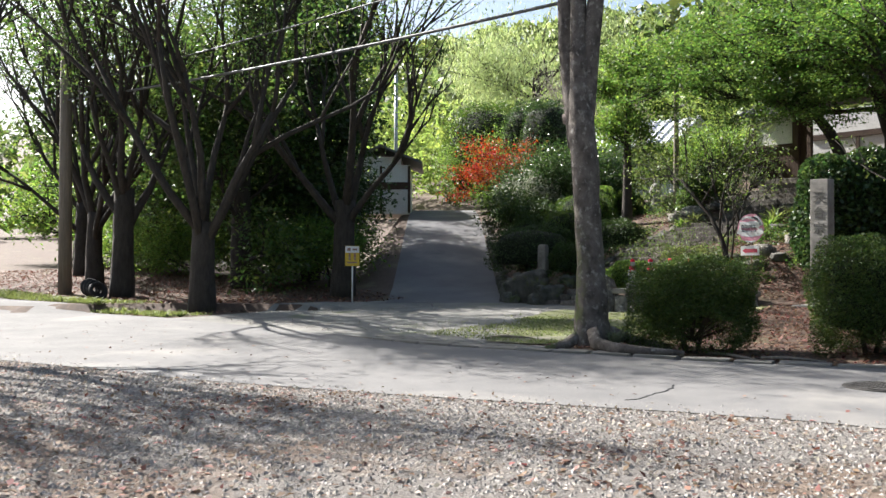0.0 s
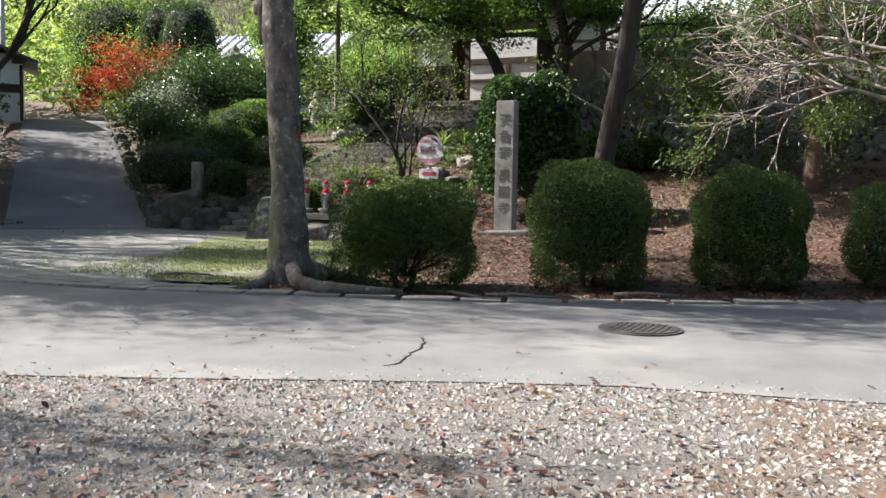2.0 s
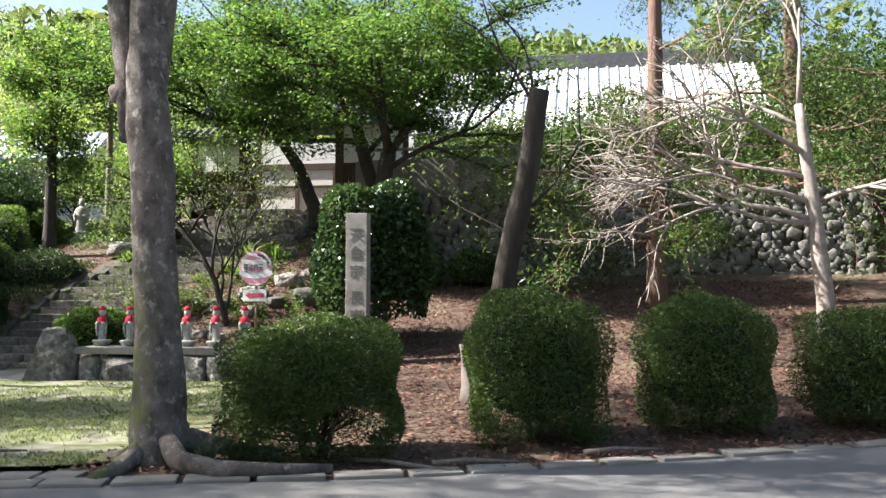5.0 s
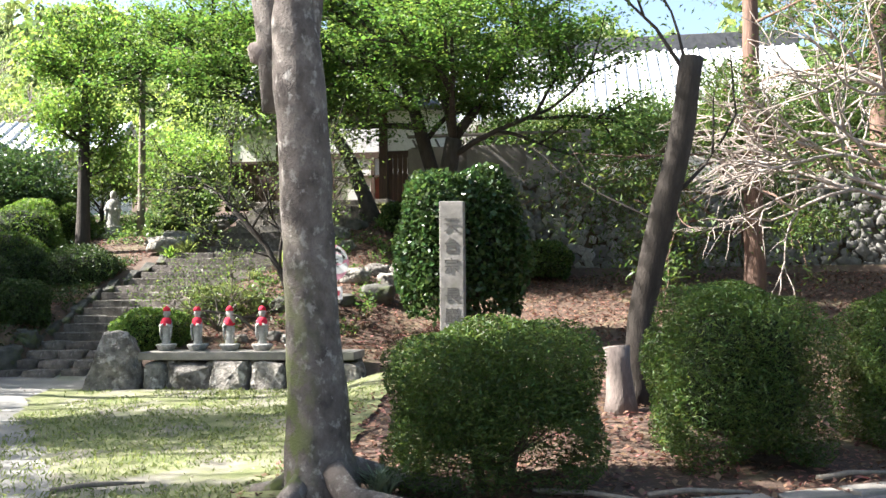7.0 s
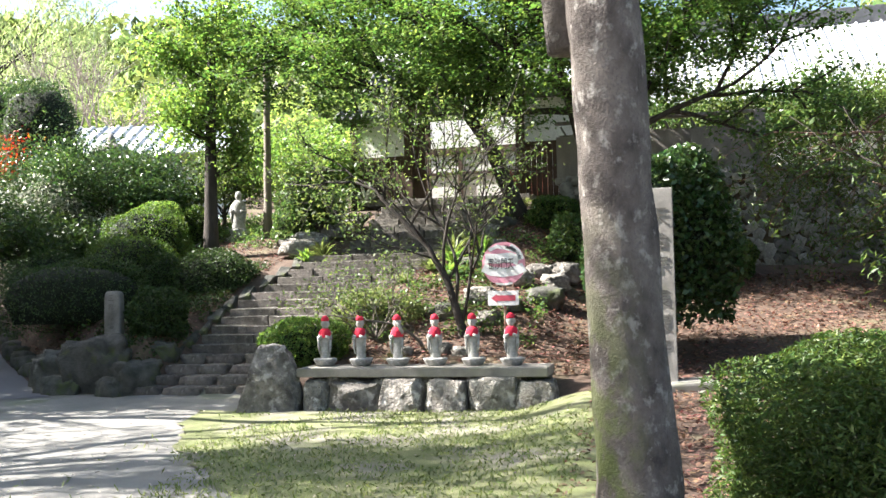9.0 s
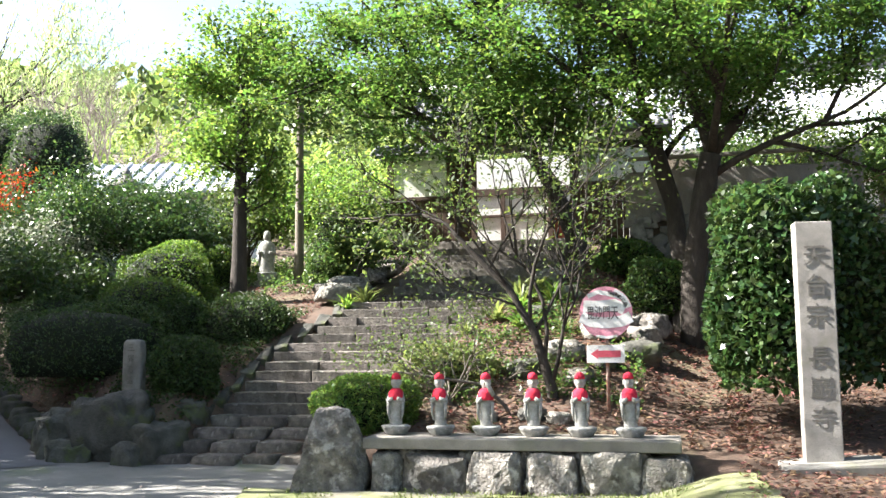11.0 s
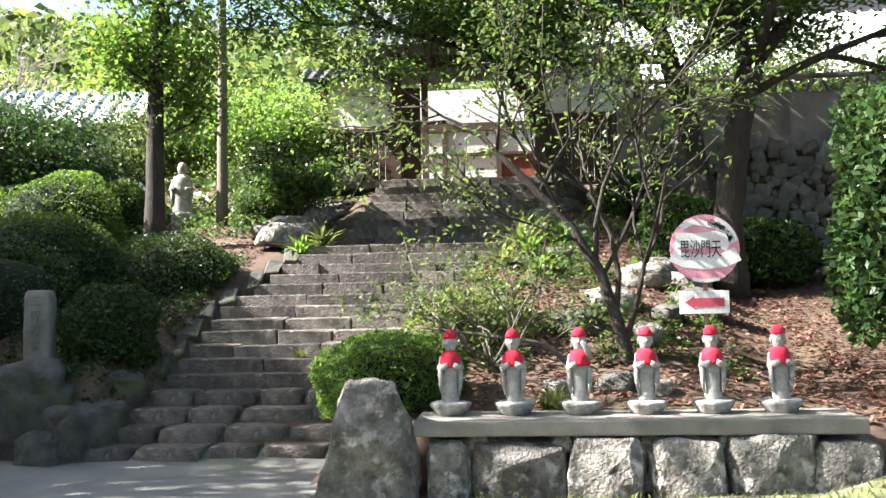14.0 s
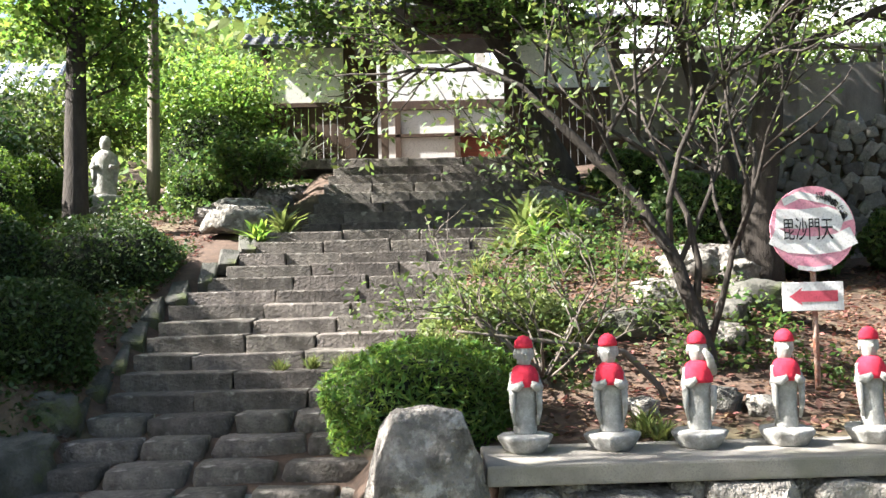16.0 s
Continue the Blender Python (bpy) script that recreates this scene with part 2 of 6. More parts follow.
# ---------------------------------------------------------------- building helpers
class Geo:
    """Gathers vertices and faces of one mesh."""

    def __init__(self):
        self.v, self.f, self.n = [], [], 0

    def add(self, verts, faces):
        verts = np.asarray(verts, float).reshape(-1, 3)
        self.v.append(verts)
        self.f += [tuple(i + self.n for i in face) for face in faces]
        self.n += len(verts)

    def tube(self, pts, radii, sides=8, rough=0.0):
        pts = [Vector(p) for p in pts]
        rings, up = [], Vector((0.31, 0.17, 0.93))
        for i, p in enumerate(pts):
            d = (pts[min(i + 1, len(pts) - 1)] - pts[max(i - 1, 0)]).normalized()
            a = d.cross(Vector((1, 0.1, 0)) if abs(d.z) > 0.8 else up).normalized()
            b = d.cross(a)
            for k in range(sides):
                t = 2 * math.pi * k / sides
                r = radii[i] * (1 + rough * noise.noise((p.x * 2.1 + 3 * math.cos(t), p.y * 2.1 + 3 * math.sin(t), p.z * 1.7)))
                rings.append(p + (a * math.cos(t) + b * math.sin(t)) * r)
        faces = []
        for i in range(len(pts) - 1):
            for k in range(sides):
                q = (k + 1) % sides
                faces.append((i * sides + k, i * sides + q, (i + 1) * sides + q, (i + 1) * sides + k))
        e = (len(pts) - 1) * sides
        faces += [tuple(range(sides - 1, -1, -1)), tuple(range(e, e + sides))]
        self.add([tuple(r) for r in rings], faces)

    def box(self, c, s, rz=0.0):
        x, y, z = (k / 2 for k in s)
        ca, sa = math.cos(rz), math.sin(rz)
        vs = [(i * x, j * y, k * z) for i in (-1, 1) for j in (-1, 1) for k in (-1, 1)]
        self.add([(c[0] + ca * a - sa * b, c[1] + sa * a + ca * b, c[2] + w) for a, b, w in vs],
                 [(0, 1, 3, 2), (4, 6, 7, 5), (0, 4, 5, 1), (2, 3, 7, 6), (0, 2, 6, 4), (1, 5, 7, 3)])

    def leaves(self, c, size, aspect=0.5, up=0.3, seed=0, var=0.4, droop=0.0):
        """A folded rhombus of four points at each centre."""
        c = np.asarray(c, float)
        n = len(c)
        rs = np.random.RandomState(seed)
        d = rs.normal(size=(n, 3))
        d[:, 2] = d[:, 2] * (1 - up) - droop
        d /= np.linalg.norm(d, axis=1, keepdims=True) + 1e-9
        nn = rs.normal(size=(n, 3)) * (1 - up)
        nn[:, 2] += up * 2
        s = np.cross(d, nn)
        s /= np.linalg.norm(s, axis=1, keepdims=True) + 1e-9
        h = np.cross(s, d)
        z = size * (1 + var * rs.uniform(-1, 1, (n, 1)))
        v = np.stack([c - d * z * 0.5, c + s * z * aspect * 0.5 + h * z * 0.1, c + d * z * 0.5, c - s * z * aspect * 0.5 + h * z * 0.1], 1)
        self.v.append(v.reshape(-1, 3))
        i = np.arange(n)[:, None] * 4 + np.arange(4) + self.n
        self.f += i.tolist()
        self.n += 4 * n

    def mesh(self, name, smooth=True):
        me = bpy.data.meshes.new(name)
        v = np.concatenate(self.v) if self.v else np.zeros((0, 3))
        me.from_pydata(v.tolist(), [], self.f)
        if smooth:
            me.polygons.foreach_set("use_smooth", [True] * len(me.polygons))
        me.update()
        return me


def bm_mesh(name, bm, smooth=False):
    me = bpy.data.meshes.new(name)
    bm.normal_update()
    bm.to_mesh(me)
    bm.free()
    if smooth:
        me.polygons.foreach_set("use_smooth", [True] * len(me.polygons))
    return me


def thing(name, label, category, at=(0, 0, 0), rz=0.0, group="", kind=""):
    """An Empty at the base of a thing; its parts are given in its own space."""
    ob = new(name)
    ob.empty_display_size = 0.1
    ob.matrix_world = Matrix.Translation(at) @ Matrix.Rotation(rz, 4, "Z")
    return tagged(ob, label, category, group, kind)


def part(name, data, material, parent=None, label="", m=None):
    """One mesh object under a thing or a part; data: a Geo, a bmesh or a mesh."""
    me = data.mesh(name) if isinstance(data, Geo) else bm_mesh(name, data) if isinstance(data, bmesh.types.BMesh) else data
    if not me.materials:
        me.materials.append(material)
    ob = new(name, me)
    ob.parent = parent
    if m is not None:
        ob.matrix_basis = m
    if label:
        ob["label"] = label
    return ob


def block(size, bevel=0.01, lump=0.0, seed=0, cuts=0):
    """A bevelled block with uneven faces, centred, as a bmesh."""
    bm = bmesh.new()
    bmesh.ops.create_cube(bm, size=1)
    bmesh.ops.scale(bm, vec=size, verts=bm.verts)
    if cuts:
        bmesh.ops.subdivide_edges(bm, edges=bm.edges[:], cuts=cuts, use_grid_fill=True)
    if bevel and not cuts:
        bmesh.ops.bevel(bm, geom=bm.edges[:], offset=bevel, segments=2, affect="EDGES", profile=0.6)
    if lump:
        for v in bm.verts:
            o = Vector((seed * 7.3, seed * 3.1, seed * 1.7))
            v.co += Vector([lump * noise.noise(v.co * 3.5 / max(size) + o + Vector((k * 9, 0, 0))) for k in range(3)]) * 1.3
    return bm


def boulder(size, seed, sub=2, lump=0.3, boxy=0.55, sharp=1.0):
    """A stone: a ball drawn towards a box, with noise."""
    bm = bmesh.new()
    bmesh.ops.create_icosphere(bm, subdivisions=sub, radius=1)
    o = Vector((seed * 5.1, seed * 2.7, seed * 9.3))
    for v in bm.verts:
        p = v.co.copy()
        q = Vector([math.copysign(abs(k) ** boxy, k) for k in p]) * 0.8
        q *= 1 + lump * noise.noise(p * 1.3 * sharp + o) + 0.4 * lump * noise.noise(p * 3.4 * sharp + o) - (0.35 * lump * abs(noise.noise(p * 5.5 * sharp + o)) if sub > 3 else 0)
        v.co = Vector((q.x * size[0] / 2, q.y * size[1] / 2, q.z * size[2] / 2))
    return bm


def crag(size, seed, taper=0.75, lump=0.05, cuts=3, points=9):
    """A broken block: the hull of jittered corners, finely cut and roughened; it stands on z = 0."""
    r = random.Random(seed)
    bm = bmesh.new()
    for sx in (-1, 1):
        for sy in (-1, 1):
            for z in (0.0, 0.5, 1.0):
                k = (1 + (taper - 1) * z) * r.uniform(0.8, 1.08)
                bm.verts.new((sx * k * size[0] / 2, sy * k * size[1] / 2, size[2] * (z * r.uniform(0.86, 1.0) if z else 0)))
    for _ in range(points):
        a, z = r.uniform(0, 6.28), r.random()
        k = 0.62 * (1 + (taper - 1) * z)
        bm.verts.new((math.cos(a) * k * size[0], math.sin(a) * k * size[1], size[2] * z))
    hull = bmesh.ops.convex_hull(bm, input=bm.verts[:])
    bmesh.ops.delete(bm, geom=[v for v in set(hull["geom_interior"]) | set(hull["geom_unused"]) if isinstance(v, bmesh.types.BMVert)], context="VERTS")
    bmesh.ops.bevel(bm, geom=bm.edges[:], offset=0.03 * min(size), segments=1, affect="EDGES")
    bmesh.ops.triangulate(bm, faces=bm.faces[:])
    bmesh.ops.subdivide_edges(bm, edges=[e for e in bm.edges if e.calc_length() > 0.12 * max(size)], cuts=cuts, use_grid_fill=True)
    bmesh.ops.triangulate(bm, faces=bm.faces[:])
    o = Vector((seed * 3.7, seed * 1.9, seed))
    for v in bm.verts:
        q = v.co * 3.2 / max(size)
        v.co += Vector([lump * (noise.noise(q + o + Vector((k * 7, 0, 0))) + 0.5 * noise.noise(q * 2.7 + o + Vector((0, k * 7, 0)))) for k in range(3)])
    return bm


def lerp_list(x, pts):
    return float(np.interp(x, [p[0] for p in pts], [p[1] for p in pts]))


def smooth01(x, a, b):
    t = min(1, max(0, (x - a) / (b - a)))
    return t * t * (3 - 2 * t)
# ---------------------------------------------------------------- the lie of the land
DX, DY = -0.76, 0.65          # the way the driveway climbs
DRIVE_AT = (-6.8, 0.0)


def drive_st(x, y):
    """Along and across the driveway; across is positive on the stair side."""
    a, b = x - DRIVE_AT[0], y - DRIVE_AT[1]
    return a * DX + b * DY, a * -DY * -1 + b * -DX


def drive_z(s):
    return lerp_list(s, [(-6, 0.0), (-3, 0.1), (0, 0.2), (3, 0.55), (18, 3.75), (24, 4.5), (60, 5.2)])


def gz(x, y):
    """Height of the ground."""
    flat = lerp_list(y, [(-8, 0.0), (-1, 0.15), (3, 0.2)])
    bed = lerp_list(y, [(-7.2, 0.0), (-6, 0.06), (0, 0.47), (7.4, 2.05), (8.7, 2.3), (9.2, 4.45), (30, 4.7)])
    mid = lerp_list(y, [(0.0, 0.15), (0.12, 0.68), (1.4, 1.0), (8.5, 3.55), (11, 4.2), (30, 4.6)])
    stair = lerp_list(y, [(0.9, 0.16), (6.4, 2.45), (7.2, 2.55), (10.6, 4.05), (11, 4.2), (30, 4.6)])
    bank = lerp_list(y, [(1.2, 0.17), (1.5, 1.05), (5, 2.1), (8.4, 3.15), (11, 3.7), (15, 4.5), (30, 4.8)])
    if y < 0:
        mid = stair = bank = flat
    s, q = drive_st(x, y)
    road = drive_z(s)
    wood = 0.25 + 0.06 * max(0.0, s)
    xr = lerp_list(y, [(1.0, -0.5), (2.4, -0.3), (4, 0.2), (6.3, 1.1), (7.2, 1.25), (8, 1.7), (11, 2.2)])
    xl = lerp_list(y, [(1.0, -3.35), (4.4, -3.1), (6.3, -2.45), (8, -2.2), (11, -2.3)])
    if x > 4.7:
        h = bed
    elif x > 2.6:
        k = smooth01(x, 2.6, 4.7)
        kf = smooth01(x, 3.5, 4.7)
        h = mid * (1 - k) + bed * k if y > 0.05 else flat * (1 - kf) + bed * kf
    elif x > xr + 0.15:
        h = mid
    elif x > xr - 0.1:
        k = (x - xr + 0.1) / 0.25
        h = stair * (1 - k) + mid * k
    elif x > xl + 0.2:
        h = stair
    elif x > xl - 0.2:
        k = (x - xl + 0.2) / 0.4
        h = bank * (1 - k) + stair * k
    else:
        h = bank
    if s > -3 and q < 3.4:
        if q > 1.9:
            k = smooth01(q, 1.9, 3.4)
            h = road * (1 - k) + h * k
        elif q > -2.1:
            h = road
        else:
            k = smooth01(-q, 2.1, 4.2)
            h = road * (1 - k) + wood * k
    elif y < 0.6 and x < -6:
        h = min(h, 0.25)
    r = -0.35 * x + 0.94 * y
    if r > 40:
        h = max(h, lerp_list(r, [(40, 4.0), (60, 10), (100, 20), (200, 46), (400, 105), (700, 130)]))
    rough = smooth01(y, -7.5, -6) * smooth01(x, -12, -9) * smooth01(-x, -20, -16)
    h += 0.1 * math.exp(-((x - 5.6) ** 2 + (y + 7.3) ** 2) / 0.7)
    return h + rough * 0.03 * noise.noise((x * 0.7, y * 0.7, 0.3))


def paved(x, y):
    """How far the earth lies below the paving that covers it."""
    far = float(np.interp(x, [-120, -30, -9.8, 3, 8.04, 12.8, 20, 60], [-26, -13, -9.6, -9, -7.55, -5.6, -2.2, 18]))
    s, q = drive_st(x, y)
    if y < far - 0.5:
        return 0.06
    if -0.6 < s < 26 and abs(q) < 1.5:
        return 0.09
    if -6.6 < x < 4.5 and -8.5 < y < -1.0 or -3.4 < x < -0.7 and -1.2 < y < 0.8:
        return 0.08
    return 0.0


def sheet(name, left, right, nu, nv, lift, material, label="", category="", cross=0.0):
    """A strip of paving that lies on the ground between two edge lines."""
    def along(line, t):
        d = [0.0]
        for a, b in zip(line, line[1:]):
            d.append(d[-1] + math.dist(a, b))
        t *= d[-1]
        return np.interp(t, d, [p[0] for p in line]), np.interp(t, d, [p[1] for p in line])

    g, vs, fs = Geo(), [], []
    for i in range(nu + 1):
        a, b = along(left, i / nu), along(right, i / nu)
        for j in range(nv + 1):
            k = j / nv
            x, y = a[0] * (1 - k) + b[0] * k, a[1] * (1 - k) + b[1] * k
            edge = min(k, 1 - k) * nv
            w = cross * (0.1 * noise.noise((x * 1.3, y * 1.3, 5)) + 0.06 * noise.noise((x * 4, y * 4, 2))) if edge < 0.5 and cross else 0
            vs.append((x + w, y + w, gz(x, y) + lift))
    for i in range(nu):
        for j in range(nv):
            a = i * (nv + 1) + j
            fs.append((a, a + nv + 1, a + nv + 2, a + 1))
    g.add(vs, fs)
    me = g.mesh(name)
    if me.polygons[0].normal.z < 0:
        me.flip_normals()
    me.materials.append(material)
    return tagged(new(name, me), label, category, kind="structure")


def axis(lo, hi, cores):
    """Grid lines: fine inside the cores, coarse outside."""
    out, x = [], lo
    while x < hi:
        out.append(x)
        d = min(max(0.0, a - x, x - b) for a, b in cores)
        x += 0.22 + 0.1 * d
    return out + [hi]


_gx, _gy = axis(-420, 300, [(-12, 15)]), axis(-200, 520, [(-9, 13)])
_gv = [(x, y, gz(x, y) - paved(x, y)) for y in _gy for x in _gx]
_w = len(_gx)
_gf = [(j * _w + i, j * _w + i + 1, (j + 1) * _w + i + 1, (j + 1) * _w + i) for j in range(len(_gy) - 1) for i in range(_w - 1)]
_g = Geo()
_g.add(_gv, _gf)
_me = _g.mesh("ground")
_me.materials.append(M["leafbed"])
tagged(new("ground", _me), "brown earth under fallen leaves, rising to a wooded hill", "ground", kind="structure")

FAR_EDGE = [(60, 18), (20, -2.2), (12.8, -5.6), (8.04, -7.55), (5.6, -8.4), (3, -9.0), (-2, -9.0), (-7, -9.1), (-9.8, -9.6), (-30, -13), (-120, -26)]
NEAR_EDGE = [(60, 6), (20, -8.2), (13.1, -10.9), (11.0, -11.3), (8.0, -12.8), (5.4, -14.0), (1.2, -15.2), (-9.8, -19), (-30, -24), (-120, -48)]
sheet("road", FAR_EDGE, NEAR_EDGE, 160, 24, 0.02, M["asphalt"], "pale grey worn asphalt lane with dry leaves on it", "road", 1)
sheet("gravel_lot", NEAR_EDGE, [(60, -60), (-120, -90)], 160, 40, 0.012, M["gravel"], "gravel lot strewn with small dry leaves", "gravel", 1)
sheet("forecourt", [(-1.0, -9.0), (-7.0, -9.1), (-7.9, -5), (-8.2, -1.4)], [(4.2, -8.65), (2.3, -5.2), (0.5, -2.9), (0.0, -1.0), (-0.55, 1.1), (-3.6, 1.3), (-4.6, 1.2)], 70, 70, 0.018, M["apron"],
      "dusty grey paved forecourt in front of the steps", "pavement", 1)
_l = [(DRIVE_AT[0] + DX * s - DY * 1.85, DRIVE_AT[1] + DY * s + DX * 1.85) for s in range(-1, 27)]
_r = [(DRIVE_AT[0] + DX * s + DY * 1.85, DRIVE_AT[1] + DY * s - DX * 1.85) for s in range(-1, 27)]
sheet("driveway", _l, _r, 60, 10, 0.03, M["drive"], "dark asphalt driveway climbing the slope in shade", "driveway")
sheet("moss_lawn", [(-1.2, -0.75), (-0.1, -3.2), (1.7, -5.4), (3.4, -7.9)], [(4.9, -0.6), (5.1, -3.2), (5.2, -5.2), (5.3, -7.6)], 90, 60, 0.04, M["moss"],
      "mossy lawn with sun patches before the stone platform", "lawn", 1.6)
# ---------------------------------------------------------------- stairs
def stair_row(parent, x0, x1, y, z, rise, depth, rnd, rough, name="step_stone"):
    """One row of stones of uneven length; its top stands at z and its front at y."""
    x = x0
    while x < x1 - 0.15:
        w = min(rnd.uniform(0.5, 0.85) if rough else rnd.uniform(0.55, 1.15), x1 - x)
        if x1 - x - w < 0.25:
            w = x1 - x
        h = rise + 0.06
        if rough:
            me = bm_mesh(name, boulder((w * 1.18, depth * 1.45, h * 1.3), rnd.random() * 99, 2, 0.13, 0.2, 1.6), True)
        else:
            me = bm_mesh(name, block((w - 0.012, depth, h), 0.016, 0.022, rnd.random() * 99))
        part(name, me, M["step"], parent, m=pose(x + w / 2, y + depth / 2 + rnd.uniform(-0.02, 0.02), z - h / 2 + rnd.uniform(-0.008, 0.008), rnd.uniform(-0.6, 0.6), rnd.uniform(-0.4, 0.4), rnd.uniform(-0.7, 0.7)))
        x += w


rnd = random.Random(4)
stairs = thing("stone_stairs", "worn stone stairs with uneven blocks climbing to the temple gate", "stairs", kind="structure")
for k in range(1, 17):
    y, z = 6.33 - (16 - k) * 0.355, 0.17 + 0.16 * k
    if k <= 4:
        stair_row(stairs, -3.5 + 0.1 * k, -0.45, y, z, 0.16, 0.5, rnd, True)
    else:
        left = lerp_list(y, [(2.4, -3.05), (4.4, -2.95), (5.1, -2.62), (6.33, -2.25)])
        stair_row(stairs, left, lerp_list(y, [(2.4, -0.35), (4, 0.1), (6.3, 1.0)]), y, z, 0.16, 0.44, rnd, False)
# the landing and the upper flight
stair_row(stairs, -2.2, 1.1, 6.75, 2.75, 0.12, 0.72, rnd, False, "landing_slab")
for j in range(1, 9):
    stair_row(stairs, -2.0 + 0.04 * j, 1.55 + 0.02 * j, 7.3 + 0.4 * j, 2.75 + 0.2 * j, 0.2, 0.5, rnd, False)
stair_row(stairs, -2.4, 2.2, 10.95, 4.42, 0.12, 0.75, rnd, False, "landing_slab")
stair_row(stairs, -2.4, 2.2, 11.65, 4.44, 0.12, 0.95, rnd, False, "landing_slab")
# sloping side stones on the bank side
for i in range(9):
    y = 2.2 + i * 0.5
    part("side_stone", block((0.22, 0.56, 0.2), 0.03, 0.05, i), M["darkrock"], stairs, m=pose(lerp_list(y, [(2.2, -3.25), (4.4, -3.12), (5.1, -2.8), (6.4, -2.4)]), y, lerp_list(y, [(1.0, 0.27), (6.4, 2.62)]), 24, 0, 8))

# ---------------------------------------------------------------- the platform of the six statues
platform = thing("statue_platform", "low platform of rough boulders under a weathered concrete slab", "platform")
part("slab", block((3.75, 0.75, 0.13), 0.018, 0.012, 3), M["slab"], platform, "weathered concrete slab", pose(2.2, -0.12, 0.715))
rnd = random.Random(8)
for x, w, h in ((0.62, 0.36, 0.5), (1.22, 0.82, 0.52), (1.95, 0.66, 0.56), (2.62, 0.62, 0.54), (3.3, 0.7, 0.55), (3.88, 0.55, 0.52)):
    part("boulder", crag((w * 1.02, 0.62, h * 1.06), rnd.random() * 90, 0.86, 0.035), M["rock"], platform, m=pose(x, -0.26, 0.08, 0, 0, rnd.uniform(-5, 5)))
for x, z in ((0.86, 0.58), (1.6, 0.56), (2.3, 0.58), (2.97, 0.58), (3.6, 0.58), (0.86, 0.25), (2.28, 0.24), (3.6, 0.25), (2.95, 0.25)):
    part("wedge_stone", bm_mesh("wedge_stone", boulder((0.3, 0.55, 0.22), rnd.random() * 90, 2, 0.25, 0.6), True), M["rock"], platform, m=pose(x, -0.2, z, 0, rnd.uniform(-20, 20), 0))
# plain block in a darker stone colour, closes the gaps behind the boulders
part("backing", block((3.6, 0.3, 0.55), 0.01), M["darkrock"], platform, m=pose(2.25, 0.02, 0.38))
corner = tagged(part("corner_boulder", crag((0.86, 0.86, 1.12), 23, 0.56, 0.05, 5, 3), M["rock"], m=pose(-0.09, -0.4, 0.06, 0, 3, 12)),
                "tall pale craggy boulder at the foot of the stairs", "boulder")


def jizo(x, seed, raised):
    """A robed stone figure on a lotus seat, joined into one mesh; cap and bib of cloth are its red faces."""
    g = Geo()

    def turned(profile, n=20, cx=0.0, cy=0.0, wave=0.0, squash=1.0, petals=0):
        vs, fs = [], []
        for r, z in profile:
            for k in range(n):
                a = 2 * math.pi * k / n
                rr = r * (1 + wave * math.cos(petals * a))
                vs.append((cx + rr * math.cos(a), cy + rr * math.sin(a) * squash, z))
        for i in range(len(profile) - 1):
            for k in range(n):
                q = (k + 1) % n
                fs.append((i * n + k, i * n + q, (i + 1) * n + q, (i + 1) * n + k))
        fs += [tuple(range(n - 1, -1, -1)), tuple(range((len(profile) - 1) * n, len(profile) * n))]
        g.add(vs, fs)
        return len(fs)

    cloth = []
    turned([(0.115, 0), (0.135, 0.02), (0.175, 0.085), (0.18, 0.105), (0.165, 0.115), (0.1, 0.12)], 32, wave=0.05, petals=8)
    turned([(0.098, 0.1), (0.102, 0.14), (0.096, 0.25), (0.1, 0.36), (0.112, 0.43), (0.108, 0.5), (0.085, 0.545), (0.045, 0.565)], 24, squash=0.78, wave=0.03, petals=6)
    turned([(0.03, 0.55), (0.05, 0.575), (0.064, 0.62), (0.066, 0.665), (0.056, 0.71), (0.03, 0.735), (0.008, 0.742)], 18, squash=1.0)
    turned([(0.012, 0.628), (0.016, 0.64), (0.01, 0.652)], 8, cx=0.0, cy=-0.066)
    for s in (-1, 1):
        turned([(0.012, 0.61), (0.016, 0.64), (0.01, 0.675)], 8, cx=s * 0.066, cy=0.005)
        up = 0.16 if raised == s else 0.0
        g.tube([(s * 0.1, 0.0, 0.515), (s * 0.125, -0.04, 0.42 + up * 0.5), (s * 0.085, -0.11, 0.43 + up), (s * 0.035, -0.125, 0.455 + up * 1.2)], [0.03, 0.038, 0.033, 0.02], 8)
        g.tube([(s * 0.12, -0.05, 0.41), (s * 0.118, -0.06, 0.28), (s * 0.1, -0.05, 0.18)], [0.03, 0.026, 0.012], 7)
    for k in range(1, len(g.v)):
        slim = 0.76 if float(np.mean(np.array(g.v[k]).reshape(-1, 3)[:, 2])) < 0.6 else 0.86
        g.v[k] = g.v[k] * np.array([slim, slim, 1.0])
    a = len(g.f)
    turned([(0.061, 0.682), (0.063, 0.7), (0.056, 0.73), (0.033, 0.755), (0.008, 0.765)], 18)
    turned([(0.095, 0.43), (0.098, 0.455), (0.092, 0.51), (0.074, 0.55), (0.045, 0.572)], 24, cy=-0.008, squash=0.9, wave=0.03, petals=9)
    b = len(g.f)
    me = g.mesh("jizo_statue")
    me.materials.append(M["statue"])
    me.materials.append(M["red"])
    for i in range(a, b):
        me.polygons[i].material_index = 1
    ob = new("jizo_statue", me)
    ob.matrix_world = pose(x, -0.02, 0.778, rnd.uniform(-1, 1), rnd.uniform(-1.5, 1.5), rnd.uniform(-8, 8))
    return tagged(ob, "small grey stone figure with red cap and bib", "statue", "row of six stone figures")


